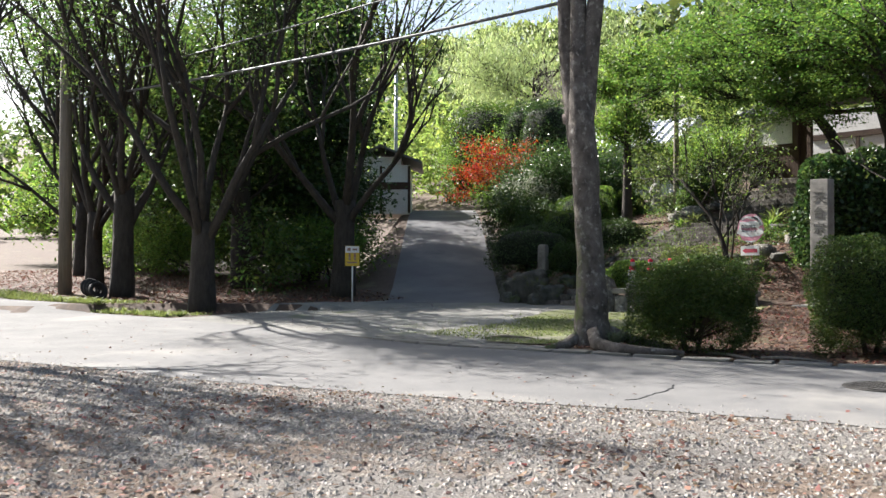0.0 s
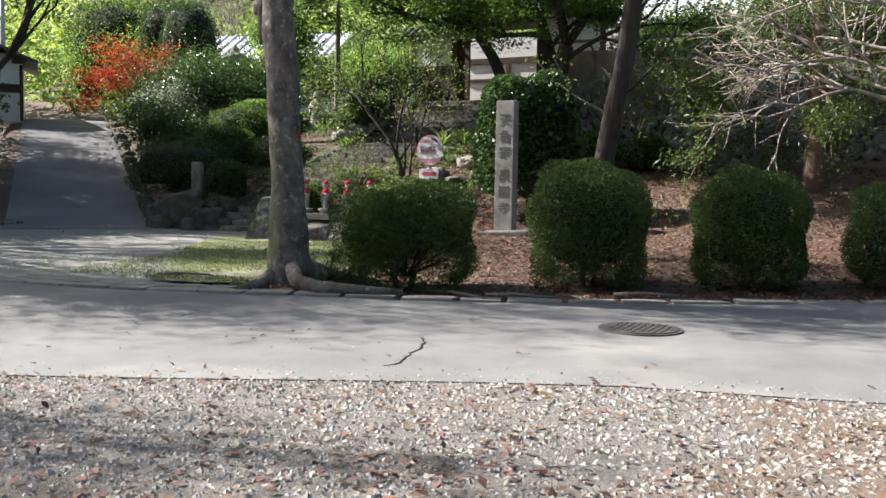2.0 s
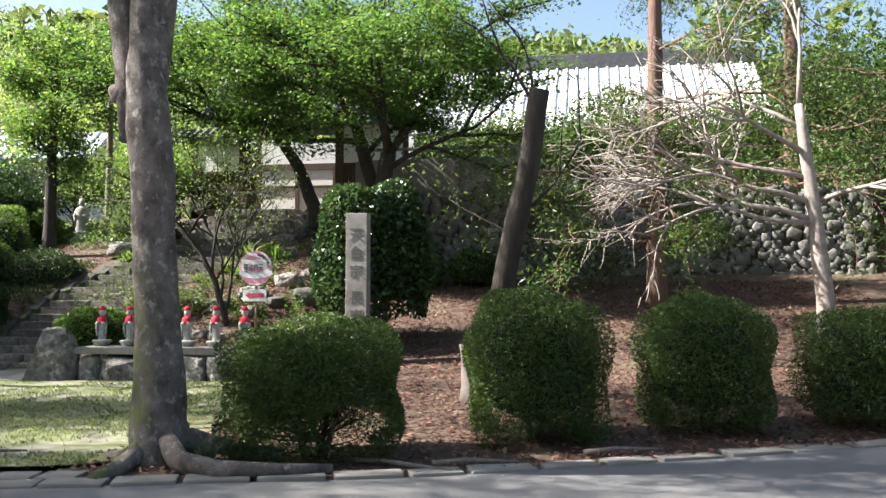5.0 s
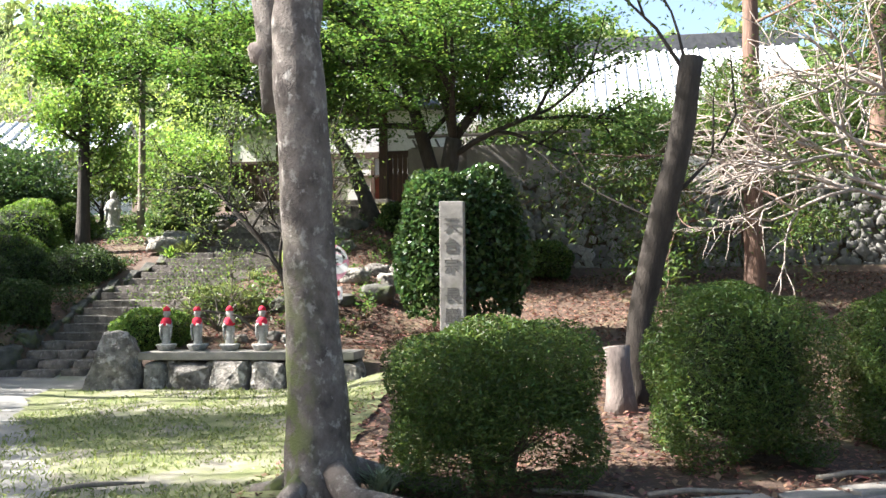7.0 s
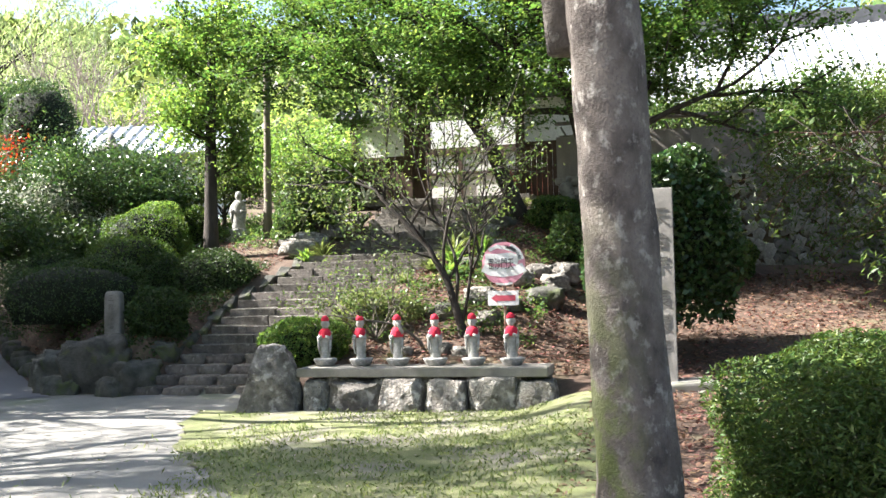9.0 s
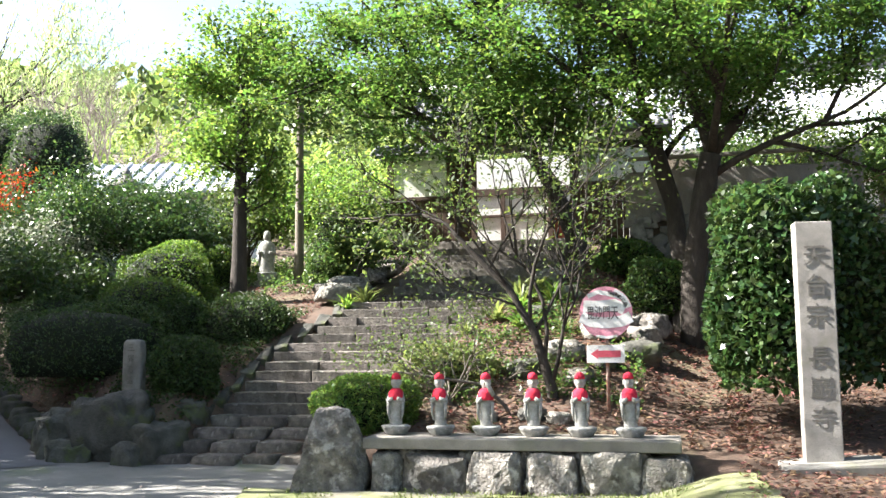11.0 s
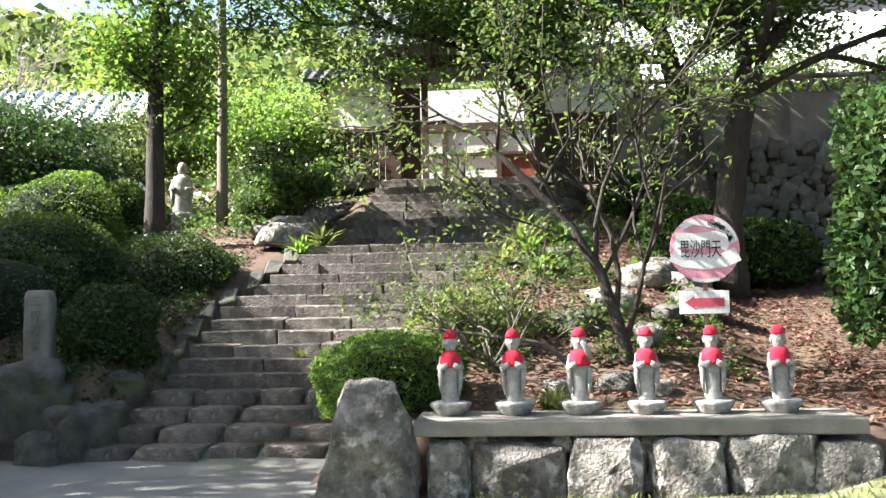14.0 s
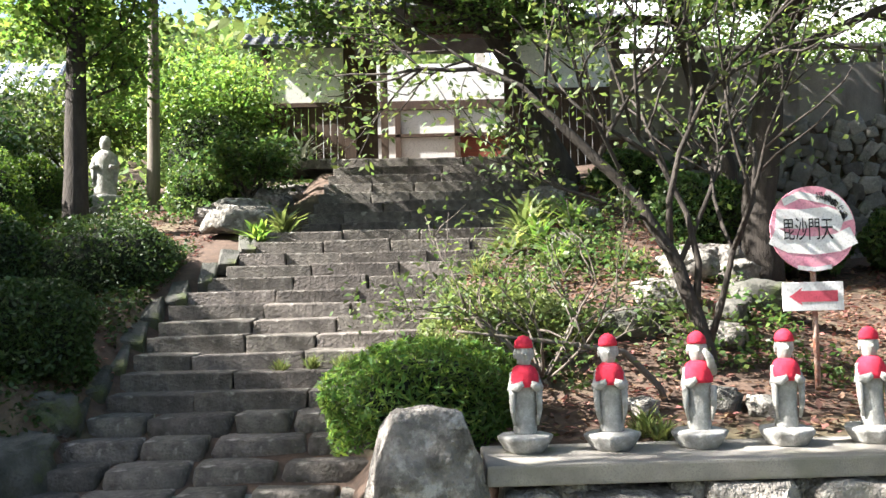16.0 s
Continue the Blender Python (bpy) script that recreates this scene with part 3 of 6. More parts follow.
for i in range(6):
    jizo(0.612 + 0.578 * i, i, 1 if i == 2 else 0)


# ---------------------------------------------------------------- words made of strokes or built-in letters
def writing(parent, text, size, material, m, name="lettering", depth=0.002, wide=1.0):
    cu = bpy.data.curves.new(name, "FONT")
    cu.body, cu.size, cu.extrude, cu.align_x, cu.align_y = text, size, depth, "CENTER", "CENTER"
    ob = bpy.data.objects.new(name, cu)
    scene.collection.objects.link(ob)
    bpy.context.view_layer.update()
    me = bpy.data.meshes.new_from_object(ob.evaluated_get(bpy.context.evaluated_depsgraph_get()))
    bpy.data.objects.remove(ob)
    return part(name, me, material, parent, m=m @ Matrix.Diagonal((wide, 1, 1, 1)))


sign = thing("direction_sign", "round faded red and white sign above a red arrow plate", "sign", (3.16, 1.36, 0.0))
_g = Geo()
_g.tube([(0, 0.03, gz(3.16, 1.36) - 0.1), (0, 0.03, 2.45)], [0.024, 0.024], 10)
part("post", _g, M["rust"], sign, "rusty steel post with peeling paint")
_bm = bmesh.new()
bmesh.ops.create_cone(_bm, cap_ends=True, segments=48, radius1=0.352, radius2=0.352, depth=0.02)
disc = part("disc", _bm, M["pink"], sign, "faded red and white round plate", pose(0, 0, 2.29, 90, 0, 0))


def bar(pts, width, material, parent, m, name="stroke", depth=0.003):
    """A flat stroke along a line, with thickness."""
    bm = bmesh.new()
    left, right = [], []
    for i, p in enumerate(pts):
        a, b = Vector(pts[max(i - 1, 0)]), Vector(pts[min(i + 1, len(pts) - 1)])
        d = (b - a).normalized()
        o = Vector((-d.y, d.x)) * width / 2
        left.append(bm.verts.new((p[0] + o.x, p[1] + o.y, depth)))
        right.append(bm.verts.new((p[0] - o.x, p[1] - o.y, depth)))
    for i in range(len(pts) - 1):
        bm.faces.new((right[i], right[i + 1], left[i + 1], left[i]))
    ex = bmesh.ops.extrude_face_region(bm, geom=bm.faces[:])
    bmesh.ops.translate(bm, vec=(0, 0, -depth), verts=[v for v in ex["geom"] if isinstance(v, bmesh.types.BMVert)])
    bmesh.ops.recalc_face_normals(bm, faces=bm.faces[:])
    return part(name, bm, material, parent, m=m)


_face = pose(0, -0.011, 2.29, 90, 0, 0)
bar([(0.3 * math.cos(a), 0.3 * math.sin(a)) for a in [0.2 + k * 0.1 for k in range(11)]], 0.085, M["white"], sign, _face, "white_swirl")
bar([(-0.335, -0.05), (-0.2, -0.12), (0.0, -0.14), (0.2, -0.12), (0.335, -0.06)], 0.15, M["white"], sign, _face, "white_swirl")
bar([(-0.3, 0.09), (-0.1, 0.08), (0.12, 0.1), (0.25, 0.04)], 0.16, M["white"], sign, _face, "white_swirl")
bar([(-0.24, 0.22), (-0.1, 0.28), (0.08, 0.24), (0.2, 0.2)], 0.06, M["white"], sign, _face, "white_swirl")
bar([(-0.14, -0.315), (0, -0.335), (0.14, -0.315)], 0.035, M["white"], sign, _face, "white_swirl")
writing(sign, "毘沙門天", 0.2, M["ink"], pose(-0.045, -0.018, 2.275, 90, 0, 0), wide=0.53)
for k in range(5):
    a = 1.35 - k * 0.24
    writing(sign, "福神めぐり"[k], 0.07, M["ink"], pose(0.285 * math.cos(a) , -0.018, 2.285 + 0.275 * math.sin(a), 90, math.degrees(1.2 - a) * 0.5, 0), "small_lettering")
arrow = part("arrow_plate", block((0.5, 0.018, 0.235), 0.003), M["white"], sign, "white plate with a red arrow", pose(-0.02, 0, 1.735))
_bm = bmesh.new()
_vs = [_bm.verts.new((x, y, 0.002)) for x, y in ((-0.2, 0), (-0.09, 0.075), (-0.105, 0.045), (0.2, 0.045), (0.2, -0.045), (-0.105, -0.045), (-0.09, -0.075))]
_bm.faces.new(_vs)
part("arrow", _bm, M["arrowred"], arrow, m=pose(0, -0.0105, 0, 90, 0, 0))

pillar = thing("stone_pillar", "tall grey carved stone name pillar standing on a stone base", "pillar", (5.62, 0.1, 0.42))
_bm = block((0.4, 0.3, 2.86), 0.012, 0.012, 5)
part("shaft", _bm, M["stone"], pillar, m=pose(0, 0, 1.4))
part("base_stone", block((1.15, 0.85, 0.26), 0.04, 0.05, 6), M["stone"], pillar, m=pose(0.1, -0.05, 0.0))
for k, ch in enumerate("天台宗長巖寺"):
    writing(pillar, ch, 0.27, M["inkgrey"], pose(0, -0.153, 2.42 - (0.34 * k if k < 3 else 0.34 * k + 0.14), 90, 0, 0), "carved_letter", 0.003)

stele = thing("stone_marker", "small weathered upright stone marker on the bank", "marker", (-4.32, 1.9, 1.1))
part("stone", bm_mesh("stone", boulder((0.42, 0.24, 1.14), 3.3, 3, 0.06, 0.3), True), M["stone"], stele, m=pose(0, 0, 0.46))
for k in range(4):
    writing(stele, "三界万霊"[k], 0.13, M["inkgrey"], pose(0, -0.108, 0.78 - 0.17 * k, 90, 0, 0), "carved_letter", 0.003)

# ---------------------------------------------------------------- dry-stone retaining wall and the concrete wall on it
rwall = thing("retaining_wall", "retaining wall of rounded field stones below the temple terrace", "wall", kind="structure")
WX0, WX1 = 3.4, 17.0


def wall_xyz(u, z):
    """A point of the battered face; the face bends back at its stair end."""
    y = 8.45 + (z - 2.0) * 0.11
    return Vector((u, y, z))


_g = Geo()
_vs, _fs = [], []
for i in range(41):
    u = WX0 + (WX1 - WX0) * i / 40
    for z in (1.6, 2.6, 3.6, 4.46):
        p = wall_xyz(u, z)
        _vs.append((p.x, p.y + 0.1, p.z))
    _vs.append((u, 10.2, 4.46))
for i in range(40):
    for k in range(4):
        a = i * 5 + k
        _fs.append((a, a + 5, a + 6, a + 1))
_g.add(_vs, _fs)
part("packing", _g, M["soil"], rwall, "dark earth and chips between the stones")
rnd = random.Random(21)
stones = [bm_mesh("stone", boulder((1.12, 0.6, 0.92), k * 1.7 + 2, 2, 0.32, 0.36, 1.3), True) for k in range(12)]
_spots = []
for _ in range(9000):
    u, z = rnd.uniform(WX0, WX1), rnd.uniform(1.85, 4.52)
    r = rnd.uniform(0.1, 0.19) if len(_spots) < 520 else rnd.uniform(0.05, 0.1)
    if all((u - a) ** 2 + ((z - b) * 1.15) ** 2 > (0.76 * (r + c)) ** 2 for a, b, c in _spots):
        _spots.append((u, z, r))
_spots.sort(key=lambda s: abs(s[0] - 9))
_rest = Geo()
for i, (u, z, r) in enumerate(_spots):
    m = Matrix.Translation(wall_xyz(u, z) + Vector((0, 0.04, 0))) @ Matrix.Rotation(rnd.uniform(-0.8, 0.8) + (1.57 if rnd.random() < 0.3 else 0), 4, "Y") @ Matrix.Diagonal((r * 2.25, r * 1.8, r * 2.25, 1))
    src = stones[i % 12]
    if i < 300:
        part("stone", src, M["wallstone"], rwall, m=m)
    else:
        _rest.add([tuple(m @ v.co) for v in src.vertices], [tuple(p.vertices) for p in src.polygons])
if _rest.n:
    tagged(part("small_stones", _rest, M["wallstone"], rwall), kind="stuff")

cwall = thing("concrete_wall", "stained grey concrete garden wall with a pierced block top", "wall", kind="structure")
for i in range(3):
    part("panel", block((1.6, 0.14, 1.12), 0.01), M["concrete"], cwall, m=pose(3.94 + 1.602 * i, 9.3, 5.02))
part("coping", block((4.85, 0.18, 0.07), 0.012), M["concrete"], cwall, m=pose(5.54, 9.3, 5.92))
part("footing", block((4.9, 0.22, 0.16), 0.02), M["concrete"], cwall, m=pose(5.54, 9.28, 4.48))
part("end_post", block((0.24, 0.24, 1.5), 0.012), M["concrete"], cwall, m=pose(7.92, 9.3, 5.2))
for i in range(15):
    _g = Geo()
    _g.box((0, 0, 0), (0.05, 0.11, 0.25))
    part("pierced_block", _g, M["concrete"], cwall, m=pose(3.32 + 0.31 * i, 9.3, 5.72, 0, 28 if i % 2 else -28, 0))
part("pierced_rail", block((4.6, 0.12, 0.035), 0.005), M["concrete"], cwall, m=pose(5.52, 9.3, 5.6))

# ---------------------------------------------------------------- the temple gate
gate = thing("temple_gate", "old temple gate with dark timber, white plaster and tiled roof", "gate")
GY = 12.6


def beam(x0, x1, z0, z1, y=GY, d=0.16, name="beam", material="timber"):
    return part(name, block((x1 - x0, d, z1 - z0), 0.008), M[material], gate, m=pose((x0 + x1) / 2, y, (z0 + z1) / 2))


beam(-3.4, -3.22, 4.4, 7.0, name="post")
beam(-1.72, -1.48, 4.4, 7.6, d=0.26, name="post")
beam(1.6, 1.86, 4.4, 7.6, d=0.26, name="post")
beam(3.85, 4.02, 4.4, 7.4, name="post")
beam(-3.22, -1.72, 5.86, 7.0, d=0.08, name="plaster_panel", material="plaster")
beam(1.86, 3.85, 6.05, 7.3, d=0.08, name="plaster_panel", material="plaster")
beam(-3.4, -1.6, 5.76, 5.86)
beam(1.8, 4.0, 5.95, 6.05)
beam(-3.4, 4.02, 4.3, 4.44, d=0.3, name="sill")
for i in range(10):
    beam(-3.21 + 0.149 * i, -3.075 + 0.149 * i, 4.44, 5.76, d=0.05, name="board")
for i in range(13):
    beam(1.87 + 0.153 * i, 2.012 + 0.153 * i, 4.44, 5.95, d=0.05, name="board")
beam(-1.5, 1.65, 7.2, 7.5, d=0.3, name="lintel")
beam(-0.95, -0.8, 4.4, 6.9, GY - 0.5, 0.05, "door_leaf")
beam(-1.5, -1.05, 4.5, 6.8, GY + 0.1, 0.08, "door_leaf")
# the white-walled hall seen through the gateway
hall = thing("inner_hall", "white plastered hall front with dark timber frames beyond the gate", "building")
for x0, x1, z0, z1, m_ in ((-2.6, 3.6, 4.5, 4.78, "timber"), (-2.6, 3.6, 5.62, 5.7, "timber"), (-2.6, 3.6, 6.28, 6.5, "timber"), (-0.8, -0.66, 4.78, 6.3, "timber"),
                       (0.62, 0.76, 4.78, 6.3, "timber"), (2.1, 2.24, 4.78, 6.3, "timber"), (-2.6, -0.8, 4.78, 5.62, "plaster"), (-0.66, 0.62, 4.78, 5.62, "plaster"), (0.76, 2.1, 4.78, 5.62, "redboard"),
                       (-2.6, -0.8, 5.7, 6.28, "plaster"), (-0.66, 0.62, 5.7, 6.28, "plaster"), (0.76, 2.1, 5.7, 6.28, "plaster"), (2.24, 3.6, 4.78, 6.28, "plaster"), (-2.6, 3.6, 6.5, 7.4, "plaster")):
    part("frame" if m_ == "timber" else "board" if m_ == "redboard" else "plaster_panel", block((x1 - x0, 0.12 if m_ == "timber" else 0.08, z1 - z0), 0.004), M[m_], hall, m=pose((x0 + x1) / 2, 15.6 if m_ == "timber" else 15.64, (z0 + z1) / 2))


def tiled_roof(parent, x0, x1, y0, z0, y1, z1, pitch=0.26, rows=None, material="tile"):
    """A tiled slope: a deck and rows of half-round ribs that run from eave to ridge."""
    n = int((x1 - x0) / pitch)
    length = math.hypot(y1 - y0, z1 - z0)
    ang = math.degrees(math.atan2(z1 - z0, y1 - y0))
    part("roof_deck", block((x1 - x0, length, 0.09), 0.01), M[material], parent, m=pose((x0 + x1) / 2, (y0 + y1) / 2, (z0 + z1) / 2 - 0.06, ang, 0, 0))
    g = Geo()
    k = max(3, int(length / 0.3))
    for i in range(k):
        a, b = i / k, (i + 1.12) / k
        g.tube([(0, (a - 0.5) * length, 0.02), (0, (min(b, 1) - 0.5) * length, -0.005)], [0.06, 0.075], 8)
    me = g.mesh("tile_rib")
    for i in range(n + 1):
        part("tile_rib", me, M[material], parent, m=pose(x0 + (x1 - x0) * i / n, (y0 + y1) / 2, (z0 + z1) / 2, ang, 0, 0))


tiled_roof(gate, -2.5, 2.7, 11.2, 7.45, 12.9, 8.75)
tiled_roof(gate, -2.5, 2.7, 14.6, 7.45, 12.9, 8.75)
_g = Geo()
_g.tube([(-2.6, 12.9, 8.85), (2.8, 12.9, 8.85)], [0.17, 0.17], 10)
part("ridge", _g, M["tile"], gate)
for x in np.arange(-2.4, 2.7, 0.4):
    beam(x, x + 0.09, 7.28, 7.38, 12.2, 1.9, "rafter")
tiled_roof(gate, -3.7, -1.75, 12.1, 7.0, 12.65, 7.3)
tiled_roof(gate, 1.9, 4.2, 12.1, 7.35, 12.65, 7.65)
tiled_roof(gate, -3.7, -1.75, 13.2, 7.0, 12.65, 7.3)
tiled_roof(gate, 1.9, 4.2, 13.2, 7.35, 12.65, 7.65)
# ---------------------------------------------------------------- plants
def grow(g, p, d, length, r, depth, rnd, tips, spread=0.6, kids=3, lift=0.15, shrink=0.68, sides=6, wob=0.18):
    """A branch of four bends, and the branches that leave it."""
    pts, rad = [Vector(p)], [r]
    d = Vector(d).normalized()
    n = 4
    for i in range(n):
        d = (d + Vector([rnd.uniform(-wob, wob) for _ in range(3)]) + Vector((0, 0, lift * 0.4))).normalized()
        pts.append(pts[-1] + d * length / n)
        rad.append(r * (1 - 0.55 * (i + 1) / n))
    g.tube(pts, rad, max(3, sides))
    if depth <= 0:
        tips += pts[1:]
        return
    if depth == 1:
        tips += pts[2:]
    for k in range(kids):
        at = rnd.uniform(0.45, 1.0) if k else 1.0
        i = min(n - 1, int(at * n))
        q = pts[i].lerp(pts[i + 1], at * n - i) if at < 1 else pts[-1]
        side = Vector([rnd.uniform(-1, 1) for _ in range(3)])
        e = (d + side.cross(d).normalized() * spread * rnd.uniform(0.6, 1.3) + Vector((0, 0, lift))).normalized()
        grow(g, q, e, length * shrink * rnd.uniform(0.8, 1.15), r * (0.62 if k else 0.5), depth - 1, rnd, tips, spread, kids, lift, shrink, sides - 1, wob)


def spray(tips, n, radius, flat, seed):
    """Leaf centres in clumps round the tips."""
    rs = np.random.RandomState(seed)
    t = np.array([tuple(p) for p in tips])
    c = t[rs.randint(0, len(t), n)]
    return c + rs.normal(size=(n, 3)) * np.array([radius, radius, radius * flat])


def trunk_thing(name, label, category, trunk, radii, limbs, seed, bark, leaf=None, leaves=0, size=0.08, radius=0.35, flat=0.6, spread=0.6, kids=3, lift=0.15,
                depth=2, group="", wob=0.18, aspect=0.5, up=0.3, droop=0.0, sides=12, leaf_label="", shrink=0.68, pads=None):
    """A tree: a trunk along given points, limbs (start height fraction, direction, length, radius), twigs and leaves."""
    rnd = random.Random(seed)
    base = Vector(trunk[0])
    ob = thing(name, label, category, tuple(base), group=group)
    pts = [Vector(p) - base for p in trunk]
    g, tips = Geo(), []
    fine, fr = [], []
    for i in range(len(pts) - 1):
        for k in range(4):
            fine.append(pts[i].lerp(pts[i + 1], k / 4) + Vector((rnd.uniform(-0.012, 0.012), rnd.uniform(-0.012, 0.012), 0)))
            fr.append(radii[i] + (radii[i + 1] - radii[i]) * k / 4)
    fine.append(pts[-1])
    fr.append(radii[-1])
    fine[0] = pts[0] - Vector((0, 0, 0.15))
    g.tube(fine, fr, sides, 0.12)
    for f, d, length, r in limbs:
        i = min(len(fine) - 1, int(f * (len(fine) - 1)))
        limb = Geo()
        grow(limb, fine[i], d, length, r, depth, rnd, tips, spread, kids, lift, shrink, 7, wob)
        part("limb", limb, M[bark], ob)
    if pads:
        twigs = Geo()
        (cx, cy, cz), (ax, ay, az), count = pads
        for _ in range(count):
            while True:
                u = [rnd.uniform(-1, 1) for _ in range(3)]
                if sum(k * k for k in u) < 1:
                    break
            p = Vector((cx + u[0] * ax, cy + u[1] * ay, cz + u[2] * az)) - base
            q = min(tips, key=lambda t: (t - p).length)
            twigs.tube([q, q.lerp(p, 0.5) + Vector((0, 0, 0.12)), p], [0.02, 0.014, 0.006], 4)
            for k in range(5):
                tips.append(p + Vector((rnd.uniform(-0.5, 0.5), rnd.uniform(-0.5, 0.5), rnd.uniform(-0.08, 0.08))))
    part("trunk", g, M[bark], ob)
    if pads:
        tagged(part("twigwork", twigs, M[bark], ob), kind="stuff")
    if leaf and leaves:
        c = Geo()
        c.leaves(spray(tips, leaves, radius, flat, seed), size, aspect, up, seed, droop=droop)
        part("crown", c, M[leaf], ob, leaf_label)
    return ob


def around(n, rnd, tilt, length, r, f0=0.45, f1=1.0, az0=0.0, az1=6.28):
    out = []
    for k in range(n):
        a = az0 + (az1 - az0) * (k + rnd.uniform(0.1, 0.9)) / n
        t = tilt * rnd.uniform(0.8, 1.25)
        out.append((f0 + (f1 - f0) * rnd.random(), (math.cos(a) * math.cos(t), math.sin(a) * math.cos(t), math.sin(t)), length * rnd.uniform(0.8, 1.2), r * rnd.uniform(0.7, 1.1)))
    return out


def shell(n, size, seed, power=2.6, depth=0.16, low=-0.75, lump=0.1):
    """Points in the outer layer of a clipped shape."""
    rs = np.random.RandomState(seed)
    d = rs.normal(size=(int(n * 1.7), 3))
    d /= np.linalg.norm(d, axis=1, keepdims=True)
    k = (np.abs(d) ** power).sum(1) ** (-1 / power)
    p = d * k[:, None]
    p = p[p[:, 2] > low][:n]
    ph = rs.uniform(0, 6, 6)
    w = 1 + lump * (np.sin(p[:, 0] * 4 + ph[0]) * np.sin(p[:, 1] * 4.4 + ph[1]) + 0.6 * np.sin(p[:, 2] * 6 + ph[2] + p[:, 0] * 3))
    p = p * (w * (1 - depth * rs.rand(len(p)) ** 1.6))[:, None]
    return p * np.array(size) / 2


def clipped(name, label, at, size, seed, leaf="clip", n=9000, leaf_size=0.045, power=2.6, low=-0.75, core=0.82, group="", stems=3, aspect=0.45, up=0.1, depth=0.16, hole=None):
    """A clipped shrub: stems, a solid core painted near-black for the inner shade and an outer layer of leaves; at is
    the middle of its foot.
    """
    rnd = random.Random(seed)
    ob = thing(name, label, "shrub", at, rz=rnd.uniform(0, 0.4), group=group)
    zc = size[2] / 2
    g = Geo()
    for k in range(stems):
        a = rnd.uniform(0, 6.28)
        e = Vector((math.cos(a) * size[0] * 0.28, math.sin(a) * size[1] * 0.28, zc * 1.2))
        s = Geo()
        s.tube([(math.cos(a) * 0.06, math.sin(a) * 0.06, -0.12), e * 0.4, e], [0.04, 0.032, 0.015], 6)
        part("stem", s, M["twig"], ob)
    for k in range(26):
        a, z = rnd.uniform(0, 6.28), rnd.uniform(0.35, 1.3) * zc
        e = Vector((math.cos(a) * size[0] * 0.42, math.sin(a) * size[1] * 0.42, z + rnd.uniform(0, 0.2)))
        g.tube([(0, 0, zc * 0.3), Vector((e.x * 0.5, e.y * 0.5, z * 0.8)), e], [0.014, 0.01, 0.004], 4)
    part("twigwork", g, M["twig"], ob)
    # added solid core that blocks light and paints the inside dark
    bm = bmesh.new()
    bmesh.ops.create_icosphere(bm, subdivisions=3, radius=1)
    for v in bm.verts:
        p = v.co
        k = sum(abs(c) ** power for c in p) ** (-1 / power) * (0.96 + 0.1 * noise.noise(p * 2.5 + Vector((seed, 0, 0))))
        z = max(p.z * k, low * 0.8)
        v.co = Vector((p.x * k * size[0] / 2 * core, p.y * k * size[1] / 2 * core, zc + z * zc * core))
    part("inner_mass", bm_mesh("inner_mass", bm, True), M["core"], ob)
    c = Geo()
    p = shell(n, size, seed, power, depth, low)
    if hole:
        hx, hz, rx, rz = hole
        p = p[~((((p[:, 0] - hx) / rx) ** 2 + ((p[:, 2] - hz) / rz) ** 2 < 1) & (p[:, 1] < 0.3)) | (np.random.RandomState(seed).rand(len(p)) < 0.06)]
    p[:, 2] += zc
    c.leaves(p, leaf_size, aspect, up, seed)
    part("foliage", c, M[leaf], ob)
    return ob


def off_drive(x, y, least):
    """The place moved clear of the driveway."""
    s, q = drive_st(x, y)
    k = max(0.0, least - q) if -2.2 < q and s < 27 else 0.0
    return x + DY * k, y - DX * k


def drop(x, y):
    return (x, y, gz(x, y))


rnd = random.Random(5)
# ---- the big tree by the road
# its pads are unseen leaf clumps, added high up to shade bushes and bed
main = trunk_thing("roadside_tree", "tall tree with smooth grey-brown mossy trunk and spreading roots", "tree",
                   [(5.58, -7.5, 0.06), (5.53, -7.48, 0.5), (5.49, -7.46, 1.4), (5.45, -7.5, 2.5), (5.42, -7.58, 3.5), (5.37, -7.6, 4.3), (5.32, -7.55, 6.2), (5.3, -7.5, 7.8)],
                   [0.33, 0.265, 0.232, 0.215, 0.225, 0.16, 0.12, 0.09],
                   [(1.0, (-0.45, 0.3, 1), 3.4, 0.07), (0.95, (0.5, 0.5, 0.8), 3.6, 0.07), (0.97, (0.1, -0.5, 1), 3.4, 0.07), (0.93, (-0.3, 0.8, 0.7), 3.6, 0.07), (0.93, (-0.8, -0.2, 0.7), 3.6, 0.07)], 3, "barkmoss", "maple", 34000, 0.11, 0.42, 0.6,
                   spread=0.6, lift=0.15, depth=2, sides=18, pads=((1.6, -6.2, 9.8), (4.2, 3.2, 1.6), 110))
_g = Geo()
for pts, r in (([(0.12, -0.12, 0.25), (0.35, -0.35, 0.1), (0.8, -0.5, 0.06), (1.35, -0.35, 0.05), (1.8, -0.1, 0.03)], 0.13), ([(-0.1, -0.2, 0.2), (-0.2, -0.45, 0.05), (-0.3, -0.8, -0.03)], 0.1),
               ([(-0.2, 0.1, 0.2), (-0.5, 0.2, 0.04), (-0.9, 0.2, -0.03)], 0.09), ([(0.2, 0.15, 0.25), (0.6, 0.4, 0.1), (1.1, 0.5, 0.03)], 0.1)):
    _g.tube(pts, [r * (1 - 0.16 * i) for i in range(len(pts))], 9, 0.25)
